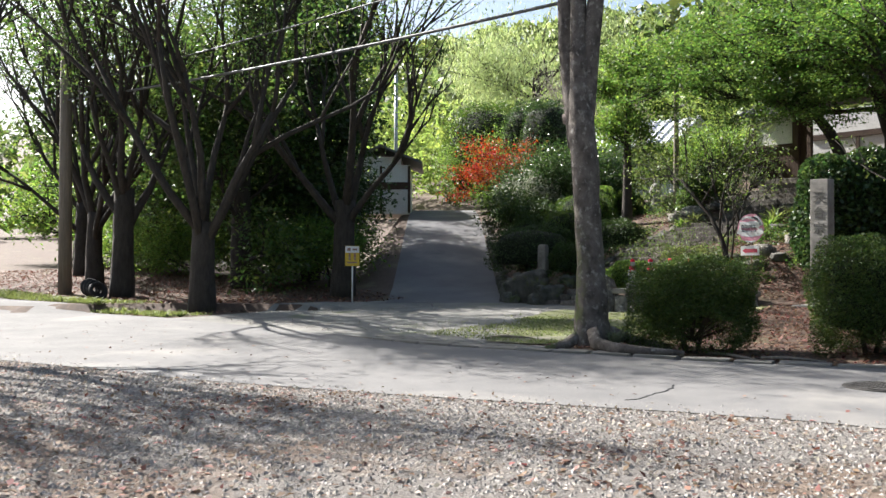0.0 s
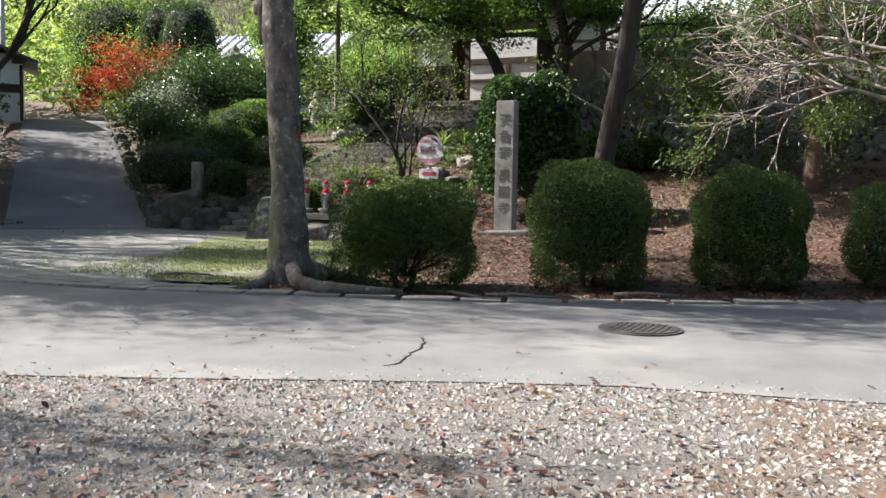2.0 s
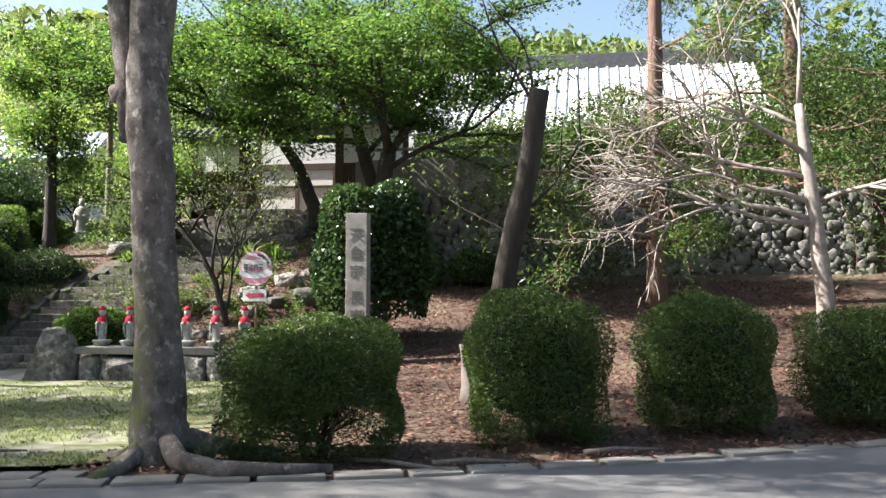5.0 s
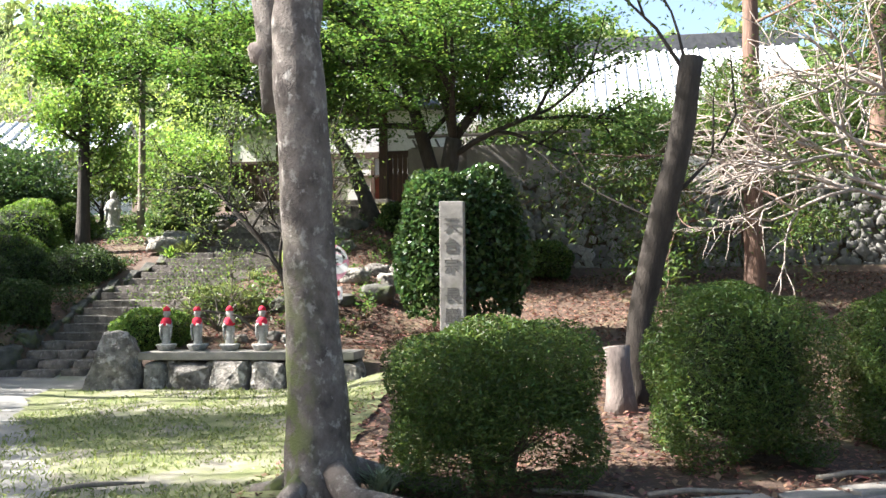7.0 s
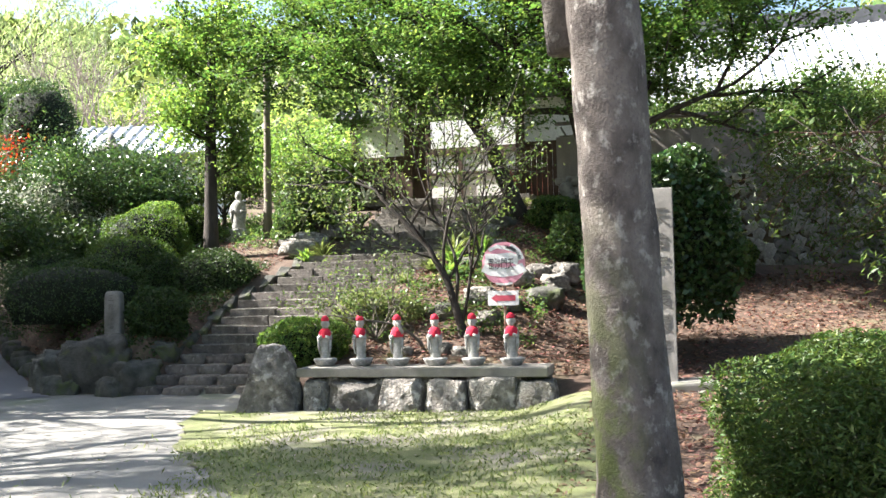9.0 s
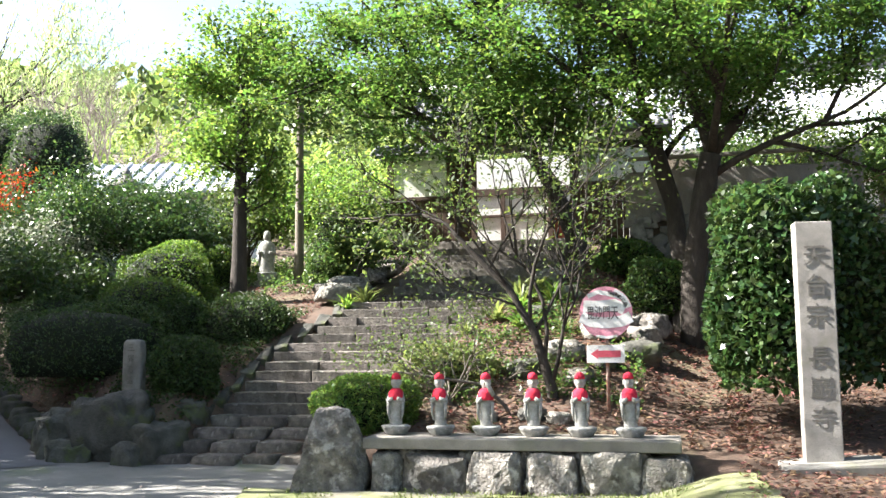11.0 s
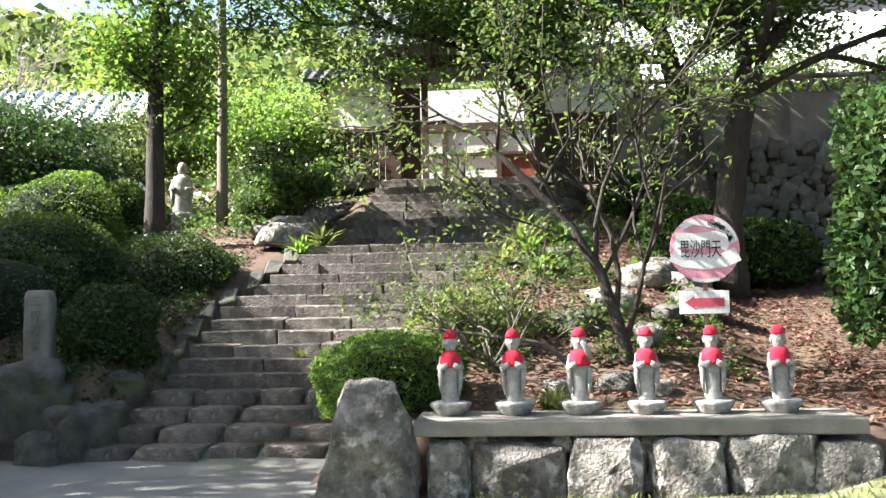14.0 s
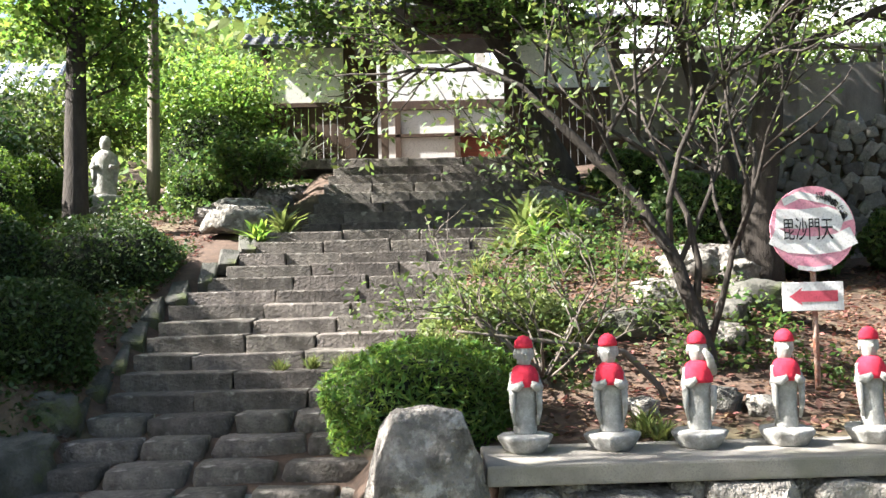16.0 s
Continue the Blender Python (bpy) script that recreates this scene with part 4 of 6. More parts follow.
for pts, rr in (([(-0.36, 0.04, 3.3), (-0.42, 0.02, 4.0), (-0.55, 0.0, 5.0), (-0.62, 0.0, 6.5), (-0.9, 0.1, 8.0)], [0.17, 0.16, 0.145, 0.12, 0.08]), ([(-0.27, 0.03, 3.3), (-0.18, 0.04, 4.0), (-0.08, 0.06, 5.0), (0.1, 0.1, 6.5), (0.5, 0.2, 8.0)], [0.18, 0.165, 0.15, 0.125, 0.08])):
    _s = Geo()
    _s.tube(pts, rr, 14, 0.1)
    part("stem", _s, M["barkmoss"], main, "upright stem of the fork")
part("root", _g, M["barkmoss"], main, "gnarled surface roots")
_g = Geo()
_g.tube([(-0.42, 0.0, 3.75), (-0.56, -0.02, 3.8), (-0.6, -0.02, 3.86)], [0.11, 0.09, 0.05], 8, 0.4)
part("branch_stub", _g, M["bark"], main, "broken branch stub")

# ---- clipped roadside bushes
clipped("roadside_bush", "wide boxy clipped conifer bush, hollow and bare low down", (6.95, -6.75, -0.02), (1.8, 1.3, 1.5), 11, "conif", 64000, 0.055, 4.2, -0.88, 0.3, "clipped bushes along the road", 6, 0.22, 0.25, 0.6, (0.42, -0.3, 0.34, 0.2))
clipped("roadside_bush", "rounded clipped conifer bush on fallen leaves", (9.2, -5.6, 0.06), (1.54, 1.45, 1.72), 12, "conif", 44000, 0.055, 3.8, -0.93, 0.72, "clipped bushes along the road", 3, 0.22, 0.25, 0.28)
clipped("roadside_bush", "rounded clipped conifer bush on fallen leaves", (11.2, -4.8, 0.12), (1.48, 1.4, 1.58), 13, "conif", 36000, 0.055, 3.8, -0.93, 0.72, "clipped bushes along the road", 3, 0.22, 0.25, 0.28)
clipped("roadside_bush", "rounded clipped conifer bush on fallen leaves", (13.2, -4.4, 0.15), (1.6, 1.45, 1.45), 14, "conif", 24000, 0.06, 3.8, -0.93, 0.72, "clipped bushes along the road", 3, 0.22, 0.25, 0.28)
clipped("tall_hedge_shrub", "tall clipped evergreen with glossy leaves behind the pillar", (5.62, 1.4, 0.75), (2.3, 1.6, 3.22), 15, "glossy", 15000, 0.11, 3.2, -0.7, 0.72, "", 6, 0.6, 0.2, 0.3)
# ---- clipped mounds on the bank
for i, (x, y, z, sx, sy, sz, lf) in enumerate(((-6.5, 3.5, 0.9, 3.3, 2.6, 1.6, "clipdark"), (-3.7, 2.35, 0.95, 1.15, 1.1, 0.85, "clipdark"), (-3.98, 5.2, 1.5, 1.8, 1.7, 1.15, "clipdark"),
                                              (-6.1, 5.2, 2.0, 2.1, 1.8, 1.05, "clip"), (-6.6, 6.6, 2.4, 2.1, 1.7, 1.4, "clip"), (-7.2, 8.0, 2.9, 1.5, 1.4, 1.2, "bright"), (-6.5, 8.9, 2.9, 1.1, 1.0, 1.1, "clip"),
                                              (-8.6, 5.2, 1.6, 1.9, 1.9, 1.2, "clipdark"), (-5.3, 4.9, 1.6, 1.3, 1.2, 1.0, "clipdark"), (-3.75, 9.4, 3.1, 1.5, 1.3, 0.85, "green"), (-4.1, 11.0, 3.6, 1.9, 1.6, 1.65, "green"), (-9.6, 7.4, 2.4, 1.9, 1.8, 1.4, "clipdark"))):
    x, y = off_drive(x, y, 3.0)
    clipped("clipped_mound", "rounded clipped evergreen mound on the bank", (x, y, min(z, gz(x, y))), (sx, sy, sz + 0.25 + z - min(z, gz(x, y))), 30 + i, lf, 8500, 0.06, 2.3, -0.7, 0.85, "clipped mounds on the bank")
clipped("spreading_bush", "low feathery light green bush beside the statues", (-0.05, 0.75, 0.5), (1.45, 1.1, 1.0), 51, "bright", 9000, 0.075, 2.2, -0.6, 0.75, "", 4, 0.25)
clipped("spreading_bush", "low feathery light green bush beside the stairs", (0.65, 2.4, 1.15), (1.5, 1.3, 0.75), 52, "grass", 4500, 0.09, 2.2, -0.6, 0.4, "", 4, 0.22)

# ---- maples before the gate
for label, tr, rad, limbs, seed, n, pads in (
        ("leaning maple with layered green crown beside the stairs", [(2.25, 8.7, 3.5), (2.0, 8.9, 4.3), (1.5, 8.9, 5.5), (0.9, 8.7, 6.4)], [0.3, 0.2, 0.17, 0.14],
         [(1.0, (-0.8, -0.3, 0.45), 2.8, 0.1), (1.0, (-0.3, -0.7, 0.5), 2.6, 0.09), (0.9, (0.5, -0.6, 0.6), 2.4, 0.09), (0.85, (-0.5, 0.5, 0.5), 2.2, 0.08), (1.0, (-0.9, -0.5, 0.2), 3.0, 0.08)], 61, 42000, ((-0.6, 7.6, 7.5), (3.6, 3.0, 1.8), 80)),
        ("dark-trunked maple with layered green crown", [(4.3, 6.6, 1.9), (4.3, 7.0, 3.2), (4.15, 7.3, 4.6), (3.7, 7.2, 6.2)], [0.3, 0.2, 0.18, 0.15],
         [(1.0, (-0.7, -0.3, 0.45), 2.6, 0.1), (1.0, (-0.2, -0.8, 0.4), 2.8, 0.1), (0.95, (-0.9, 0.2, 0.3), 2.6, 0.09), (0.9, (0.3, 0.5, 0.7), 2.2, 0.08)], 62, 40000, ((3.2, 6.8, 7.3), (3.2, 3.0, 1.9), 75)),
        ("forked dark-trunked maple with layered green crown", [(4.45, 6.1, 1.8), (4.45, 6.1, 3.0), (4.65, 6.1, 4.4), (4.85, 6.05, 5.3)], [0.3, 0.22, 0.2, 0.2],
         [(1.0, (0.65, -0.1, 0.75), 3.0, 0.13), (1.0, (-0.05, 0.1, 1.0), 2.6, 0.13), (0.9, (0.9, -0.5, 0.35), 2.6, 0.08), (1.0, (0.2, -0.8, 0.5), 2.6, 0.09)], 63, 42000, ((5.6, 5.8, 7.4), (2.3, 2.6, 1.8), 60))):
    trunk_thing("maple_tree", label, "tree", tr, rad, limbs, seed, "darkbark", "maple", n, 0.09, 0.3, 0.3, 0.75, 4, 0.06, 2, "maples before the gate", aspect=0.7, up=0.55, pads=pads)

# ---- the shrub tree over the statues
trunk_thing("small_tree", "small crooked tree with dark leaning stem and yellowish green leaves", "tree",
            [(2.42, 1.7, 0.95), (2.28, 1.7, 1.6), (2.08, 1.72, 2.16), (1.76, 1.75, 2.67), (1.22, 1.8, 3.24), (0.85, 1.85, 3.64), (0.46, 1.9, 3.82)], [0.085, 0.066, 0.056, 0.048, 0.04, 0.03, 0.02],
            [(1.0, (-1, 0.0, 0.12), 1.0, 0.022), (0.85, (-0.7, 0.2, 0.6), 1.1, 0.022), (0.75, (-0.1, -0.1, 1), 1.1, 0.022), (0.6, (0.3, 0.2, 1), 1.3, 0.026), (0.5, (-0.8, -0.4, 0.7), 1.2, 0.022), (0.35, (0.25, 0.1, 1), 1.7, 0.034),
             (0.2, (0.35, -0.1, 1), 1.8, 0.036), (0.12, (0.6, 0.1, 1), 1.8, 0.034), (0.3, (0.55, 0.25, 0.9), 1.5, 0.028), (0.45, (-0.9, -0.3, 0.15), 1.3, 0.018)],
            71, "darkbark", "sparse", 4200, 0.075, 0.15, 0.9, 0.65, 4, 0.12, 2, wob=0.26, aspect=0.45, droop=0.25)
trunk_thing("twiggy_shrub", "bare twiggy shrub with a few leaves behind the statues", "shrub",
            [(0.95, 1.5, 1.0), (0.9, 1.5, 1.15)], [0.05, 0.04], around(13, rnd, 0.75, 0.85, 0.018, 0.6, 1.0), 72, "greybark", "sparse", 2600, 0.06, 0.13, 0.9, 0.8, 3, 0.05, 2, wob=0.35)
trunk_thing("low_branch_shrub", "low shrub with long bare sideways branch", "shrub",
            [(1.9, 1.2, 0.95), (1.5, 1.0, 1.35), (0.9, 0.8, 1.45), (0.2, 0.8, 1.55)], [0.03, 0.024, 0.018, 0.01], [(0.9, (-0.7, 0.1, 0.4), 0.5, 0.008), (0.5, (-0.2, 0.1, 0.6), 0.5, 0.01)], 73, "greybark", "sparse", 150, 0.06, 0.1, 0.9, sides=6, depth=1)

# ---- trees of the bank
trunk_thing("bank_tree", "slender tree thickly clad in bright green leaves", "tree", [(-5.17, 7.2, 2.7), (-5.16, 7.2, 4.8), (-5.12, 7.2, 6.6), (-5.08, 7.2, 8.6)], [0.19, 0.15, 0.12, 0.07],
            around(26, rnd, 0.35, 0.9, 0.035, 0.36, 1.0), 81, "darkbark", "bright", 16000, 0.1, 0.26, 0.8, 0.7, 3, 0.15, 1, aspect=0.65)
trunk_thing("limbless_tree", "straight limbless grey trunk among the shrubs", "tree", [(-4.77, 9.59, 3.3), (-4.75, 9.59, 5.7), (-4.72, 9.59, 8.6)], [0.12, 0.1, 0.075],
            around(4, rnd, 0.6, 1.1, 0.03, 0.85, 1.0), 82, "polewood", "bright", 2500, 0.09, 0.3, 0.6)
for i, (x, y, h, lf, n, r) in enumerate(((-4.3, 11.7, 2.4, "bright", 9000, 1.2), (-5.2, 12.8, 2.8, "bright", 11000, 1.5), (-7.0, 11.4, 2.2, "sparse", 8000, 1.2), (-9.2, 10.6, 2.1, "glossy", 11000, 1.3), (-3.0, 8.9, 1.2, "green", 3500, 0.7),
                                         (-1.0, 5.0, 0.0, "green", 0, 0), (-8.0, 9.3, 1.7, "glossy", 9000, 1.1), (-11.6, 9.4, 1.9, "glossy", 12000, 1.3), (-12.4, 12.5, 2.4, "bright", 11000, 1.5), (9.9, 11.6, 2.6, "green", 11000, 1.4), (12.2, 11.8, 2.8, "sparse", 11000, 1.5), (7.2, 12.6, 2.6, "sparse", 9000, 1.3),
                                         (14.8, 11.4, 3.0, "green", 12000, 1.6), (5.6, 13.0, 2.6, "green", 9000, 1.3), (17.5, 9.8, 4.5, "green", 12000, 2.2), (20.0, 6.0, 4.0, "green", 12000, 2.2), (18.0, 2.0, 3.0, "green", 9000, 1.8))):
    if n:
        trunk_thing("garden_shrub", "loose leafy garden shrub on the slope", "shrub", [drop(x, y), (x, y, gz(x, y) + h * 0.35)], [0.07, 0.05], around(9, rnd, 0.8, h * 0.42, 0.03, 0.5, 1.0), 90 + i, "darkbark", lf, n, 0.1, r * 0.24, 0.8, 0.65, 3, 0.1, 2, "garden shrubs", aspect=0.55)

for i, (x, y, w, h) in enumerate(((3.9, 7.0, 1.5, 1.3), (5.3, 6.9, 1.6, 1.2), (6.9, 7.0, 1.3, 1.0), (3.2, 8.2, 1.3, 0.9))):
    clipped("dark_shrub", "dark evergreen shrub at the foot of the wall", (x, y, gz(x, y) - 0.05), (w, 1.2, h), 55 + i, "green", 5000, 0.09, 2.1, -0.8, 0.8, "shrubs at the wall")

# ---- trees in front of the retaining wall
trunk_thing("cut_tree", "dark leaning trunk sawn off at the top with thin shoots", "tree", [(8.42, -2.75, 0.2), (8.5, -2.8, 1.4), (8.75, -3.0, 2.6), (9.0, -3.2, 3.6), (9.15, -3.3, 4.68)], [0.22, 0.175, 0.165, 0.155, 0.14],
            [(0.98, (-0.45, 0.1, 1), 1.6, 0.03), (0.95, (-0.3, 0.3, 1), 1.3, 0.025), (0.6, (0.6, 0.2, 0.5), 1.5, 0.03), (0.55, (-0.8, 0.4, 0.4), 1.2, 0.02)], 101, "darkbark", "sparse", 240, 0.08, 0.15, 0.8, 0.5, 2, 0.2, 1)
_g = Geo()
_g.tube([(0, 0, -0.1), (0, 0, 0.2), (-0.03, 0, 0.6), (-0.05, 0, 0.82)], [0.23, 0.17, 0.15, 0.165], 14, 0.2)
stump = tagged(part("tree_stump", _g, M["bark"], m=Matrix.Translation((8.2, -3.3, gz(8.2, -3.3)))), "pale sawn tree stump on fallen leaves", "stump")
trunk_thing("cedar_tree", "red-barked conifer with drooping bright green sprays", "tree", [(11.3, 4.7, 1.45), (11.3, 4.7, 3), (11.32, 4.7, 6), (11.35, 4.7, 11)], [0.25, 0.2, 0.18, 0.12],
            around(20, rnd, 0.1, 2.2, 0.04, 0.36, 1.0), 102, "redbark", "conif", 22000, 0.12, 0.28, 0.5, 0.5, 3, -0.1, 2, aspect=0.25, droop=0.5)
trunk_thing("cedar_tree", "dark conifer with drooping sprays on the terrace", "tree", [(15.2, 9.0, 4.2), (15.2, 9.0, 6), (15.2, 9.0, 13)], [0.3, 0.26, 0.16],
            around(24, rnd, 0.1, 2.4, 0.04, 0.1, 1.0), 103, "redbark", "conif", 22000, 0.13, 0.32, 0.5, 0.5, 3, -0.1, 2, aspect=0.25, droop=0.5)
trunk_thing("bare_tree", "pale leafless tree with a dense fan of bleached twigs", "tree", [(14.0, 0.9, 0.6), (13.95, 0.9, 2.0), (13.8, 0.95, 3.4), (13.6, 1.0, 5.2)], [0.2, 0.15, 0.13, 0.08],
            [(0.62, (-1, -0.3, 0.22), 2.2, 0.055), (0.66, (-1, 0.2, 0.3), 2.4, 0.06), (0.72, (-0.9, -0.5, 0.34), 2.3, 0.055), (0.78, (-1, 0.0, 0.28), 2.4, 0.05), (0.85, (-0.8, -0.4, 0.5), 2.2, 0.05), (0.7, (0.8, -0.4, 0.4), 2.0, 0.05),
             (0.95, (-0.6, 0.4, 0.6), 2.0, 0.045), (1.0, (0.2, -0.3, 1), 2.0, 0.05)], 104, "palebark", "sparse", 700, 0.06, 0.2, 0.7, 0.7, 4, 0.0, 3, wob=0.26, shrink=0.66)

# ---- the row of trees left of the driveway
# the first tree carries unseen leaf pads overhead, added to shade the road
for i, (x, y, h, r, lean, limbs_n) in enumerate(((-9.0, -7.3, 2.6, 0.34, 0.0, 8), (-14.5, -7.5, 3.6, 0.34, 0.1, 6), (-19.5, -6.6, 2.8, 0.3, -0.1, 6), (-9.8, -1.9, 3.2, 0.36, 0.05, 5), (-25, -5.2, 3.2, 0.3, 0.0, 6), (-3.2, -17.4, 3.0, 0.3, 0.0, 6))):
    z = gz(x, y)
    trunk_thing("row_tree", "dark-trunked tree with ascending bare limbs and thin foliage", "tree", [(x, y, z), (x + lean, y, z + h * 0.4), (x + lean, y + 0.05, z + h)], [r * 1.25, r, r * 0.92],
                around(limbs_n, rnd, 1.05, 5.4 if i == 0 else 4.2, 0.16, 0.7, 1.0), 110 + i, "darkbark", "green", 34000 if i == 0 else 1500 if i == 3 else 5200, 0.12, 0.45, 0.8, 0.5, 3, 0.12, 3, "trees along the lane", wob=0.14, shrink=0.7, pads=((-8.5, -10.8, 12.6), (3.6, 2.2, 2.6), 80) if i == 0 else None)
# the second tree is added, its height set to shade stairs and forecourt
for i, (x, y, h, w, n, lf) in enumerate(((-15.1, -2.8, 10.5, 2.2, 20000, "green"), (-16.4, 1.0, 14, 1.5, 40000, "glossy"), (-21, 0.5, 10, 3.4, 20000, "green"), (-27, -1.0, 10, 3.8, 26000, "green"), (-22.5, 1.5, 15, 3.6, 30000, "green"), (-36, -1.5, 5, 2.6, 9000, "bright"), (-30, 5.5, 9, 3.6, 20000, "bright"))):
    z = gz(x, y)
    trunk_thing("wood_tree", "broad leafy evergreen with dark trunk in the roadside wood", "tree", [(x, y, z), (x, y, z + h * 0.3), (x + 0.2, y, z + h * 0.8)], [0.42, 0.34, 0.15],
                around(14, rnd, 0.45, w, 0.1, 0.15, 1.0), 130 + i, "darkbark", lf, n, 0.2, 0.6, 0.8, 0.6, 3, 0.12, 2, "evergreens of the roadside wood", aspect=0.5)
for i in range(9):
    x, y = -12.9 - 2.2 * i + rnd.uniform(-0.5, 0.5), 0.2 - 0.25 * i + rnd.uniform(-1, 0.6)
    trunk_thing("undergrowth", "leafy undergrowth at the edge of the wood", "shrub", [drop(x, y), (x, y, gz(x, y) + 0.5)], [0.05, 0.04], around(8, rnd, 0.7, 1.1, 0.03, 0.4, 1.0), 150 + i, "darkbark", "bright", 8000, 0.13, 0.5, 0.8, 0.6, 3, 0.1, 2, "undergrowth")

# ---- garden and slope above the driveway
trunk_thing("orange_maple", "small maple with orange autumn leaves above the driveway", "tree", [(-16.3, 11.8, 3.1), (-16.3, 11.8, 4.4), (-16.2, 11.8, 5.2)], [0.09, 0.07, 0.05], around(12, rnd, 0.6, 1.3, 0.03, 0.5, 1.0), 160, "darkbark", "orange", 9000, 0.11, 0.32, 0.6, 0.6, 3, 0.08, 2)
clipped("cloud_hedge", "large clipped evergreen with flat pale top", (-21.2, 15.2, 4.5), (4.6, 3.2, 5.6), 161, "clip", 14000, 0.13, 3.2, -0.9, 0.88)
clipped("cloud_hedge", "dark clipped evergreen column above the bank", (-17.2, 14.2, 4.2), (2.0, 2.0, 5.3), 162, "glossy", 9000, 0.1, 3.6, -0.9, 0.88)
clipped("cloud_hedge", "dark clipped evergreen column above the bank", (-15.0, 13.6, 4.2), (2.5, 2.0, 5.2), 163, "glossy", 9000, 0.1, 3.6, -0.9, 0.88)
# the silver shrub has leaf highlights put into its pale leaf colour
for i, (x, y, s, lf) in enumerate(((-10.9, 9.3, 1.6, "glossy"), (-9.4, 9.9, 1.5, "glossy"), (-20.5, 12.8, 2.0, "bright"), (-22.6, 13.8, 2.2, "bright"), (-18.9, 10.2, 1.2, "bright"), (-11.2, 8.4, 1.0, "silver"), (-14.8, 6.6, 1.0, "clip"), (-12.2, 5.0, 1.0, "clipdark"), (-10.6, 4.2, 0.9, "clipdark"), (-25.6, 16.5, 2.4, "bright"))):
    x, y = off_drive(x, y, 3.0)
    trunk_thing("garden_shrub", "leafy shrub beside the driveway", "shrub", [drop(x, y), (x, y, gz(x, y) + 0.5 * s)], [0.06, 0.05], around(10, rnd, 0.7, 0.9 * s, 0.03, 0.4, 1.0), 170 + i, "darkbark", lf, 8000, 0.1, 0.24 * s, 0.8, 0.7, 3, 0.08, 2, "garden shrubs", aspect=0.5)
trunk_thing("bare_tree", "pale grey leafless tree beyond the garden hedge", "tree", [(-18.2, 20.8, 4.9), (-18.2, 20.8, 6.5), (-18.1, 20.8, 8.0)], [0.24, 0.18, 0.14],
            around(9, rnd, 0.8, 2.6, 0.07, 0.5, 1.0), 181, "palebark", depth=3, spread=0.6, kids=4, lift=0.08, shrink=0.66, wob=0.2)
trunk_thing("willow_tree", "pale weeping willow on the hillside", "tree", [(-37, 36, 9.5), (-37, 36, 14), (-36.8, 36, 18)], [0.6, 0.45, 0.3], around(16, rnd, 0.4, 4.6, 0.12, 0.5, 1.0), 180, "darkbark", "willow", 26000, 0.4, 0.9, 1.6, 0.6, 3, 0.0, 2, aspect=0.16, up=0.0, droop=2.0)


def woods(name, label, leaf, spots, n, size, seed, aspect=0.5, up=0.2):
    """A far wood: uneven crowns of leaf clumps; stuff nobody could count."""
    rs = np.random.RandomState(seed)
    g = Geo()
    for x, y, r, h in spots:
        z = gz(x, y)
        d = rs.normal(size=(n, 3))
        d /= np.linalg.norm(d, axis=1, keepdims=True)
        lob = rs.normal(size=(7, 3))
        lob /= np.linalg.norm(lob, axis=1, keepdims=True)
        k = 0.72 + 0.38 * np.max(d @ lob.T, axis=1) ** 3
        p = d * (k * (0.8 + 0.2 * rs.rand(n)))[:, None] * np.array([r, r, h / 2]) + np.array([x, y, z + h * 0.5])
        g.leaves(p, size, aspect, up, rs.randint(1 << 30))
    ob = part(name, g, M[leaf])
    return tagged(ob, label, "woods", kind="stuff")


def scatter(n, box, keep, rnd, r0, r1, h0, h1):
    out = []
    while len(out) < n:
        x, y = rnd.uniform(box[0], box[1]), rnd.uniform(box[2], box[3])
        if keep(x, y):
            r = rnd.uniform(r0, r1)
            out.append((x, y, r, rnd.uniform(h0, h1)))
    return out


_r = lambda x, y: -0.35 * x + 0.94 * y
woods("bamboo_grove", "sunlit feathery bamboo grove covering the hillside", "bamboo", scatter(170, (-95, -12, 20, 95), lambda x, y: 41 < _r(x, y) < 92, rnd, 1.8, 3.0, 6, 9), 330, 0.75, 201, 0.3)
woods("hillside_woods", "dense mixed woods on the mountain side", "hill", scatter(230, (-260, 60, 60, 300), lambda x, y: 88 < _r(x, y) < 240, rnd, 4, 7, 8, 14), 240, 1.7, 202)
woods("mountain_woods", "dark distant woods along the mountain ridge", "hill", scatter(160, (-420, 120, 180, 500), lambda x, y: 230 < _r(x, y) < 480, rnd, 9, 15, 14, 22), 200, 4.2, 203)
woods("valley_woods", "green and orange woods beyond the lane", "hill", scatter(90, (-260, -60, -40, 60), lambda x, y: (x < -75 and _r(x, y) < 92), rnd, 4, 7, 7, 12), 240, 1.6, 204)
woods("terrace_woods", "tall evergreens behind the temple buildings", "hill", scatter(60, (-14, 60, 28, 60), lambda x, y: y > 29 + abs(x) * 0.02 and _r(x, y) < 62, rnd, 2.5, 4.0, 9, 15), 420, 0.7, 205)
woods("lane_woods", "evergreens closing the lane behind the walker", "hill", scatter(40, (-60, 70, -75, -36), lambda x, y: True, rnd, 3.5, 5.0, 8, 12), 160, 1.1, 206)
woods("lane_woods", "evergreens at the far end of the lane", "hill", scatter(30, (24, 60, -30, 30), lambda x, y: True, rnd, 2.5, 4.0, 7, 12), 220, 0.9, 207)


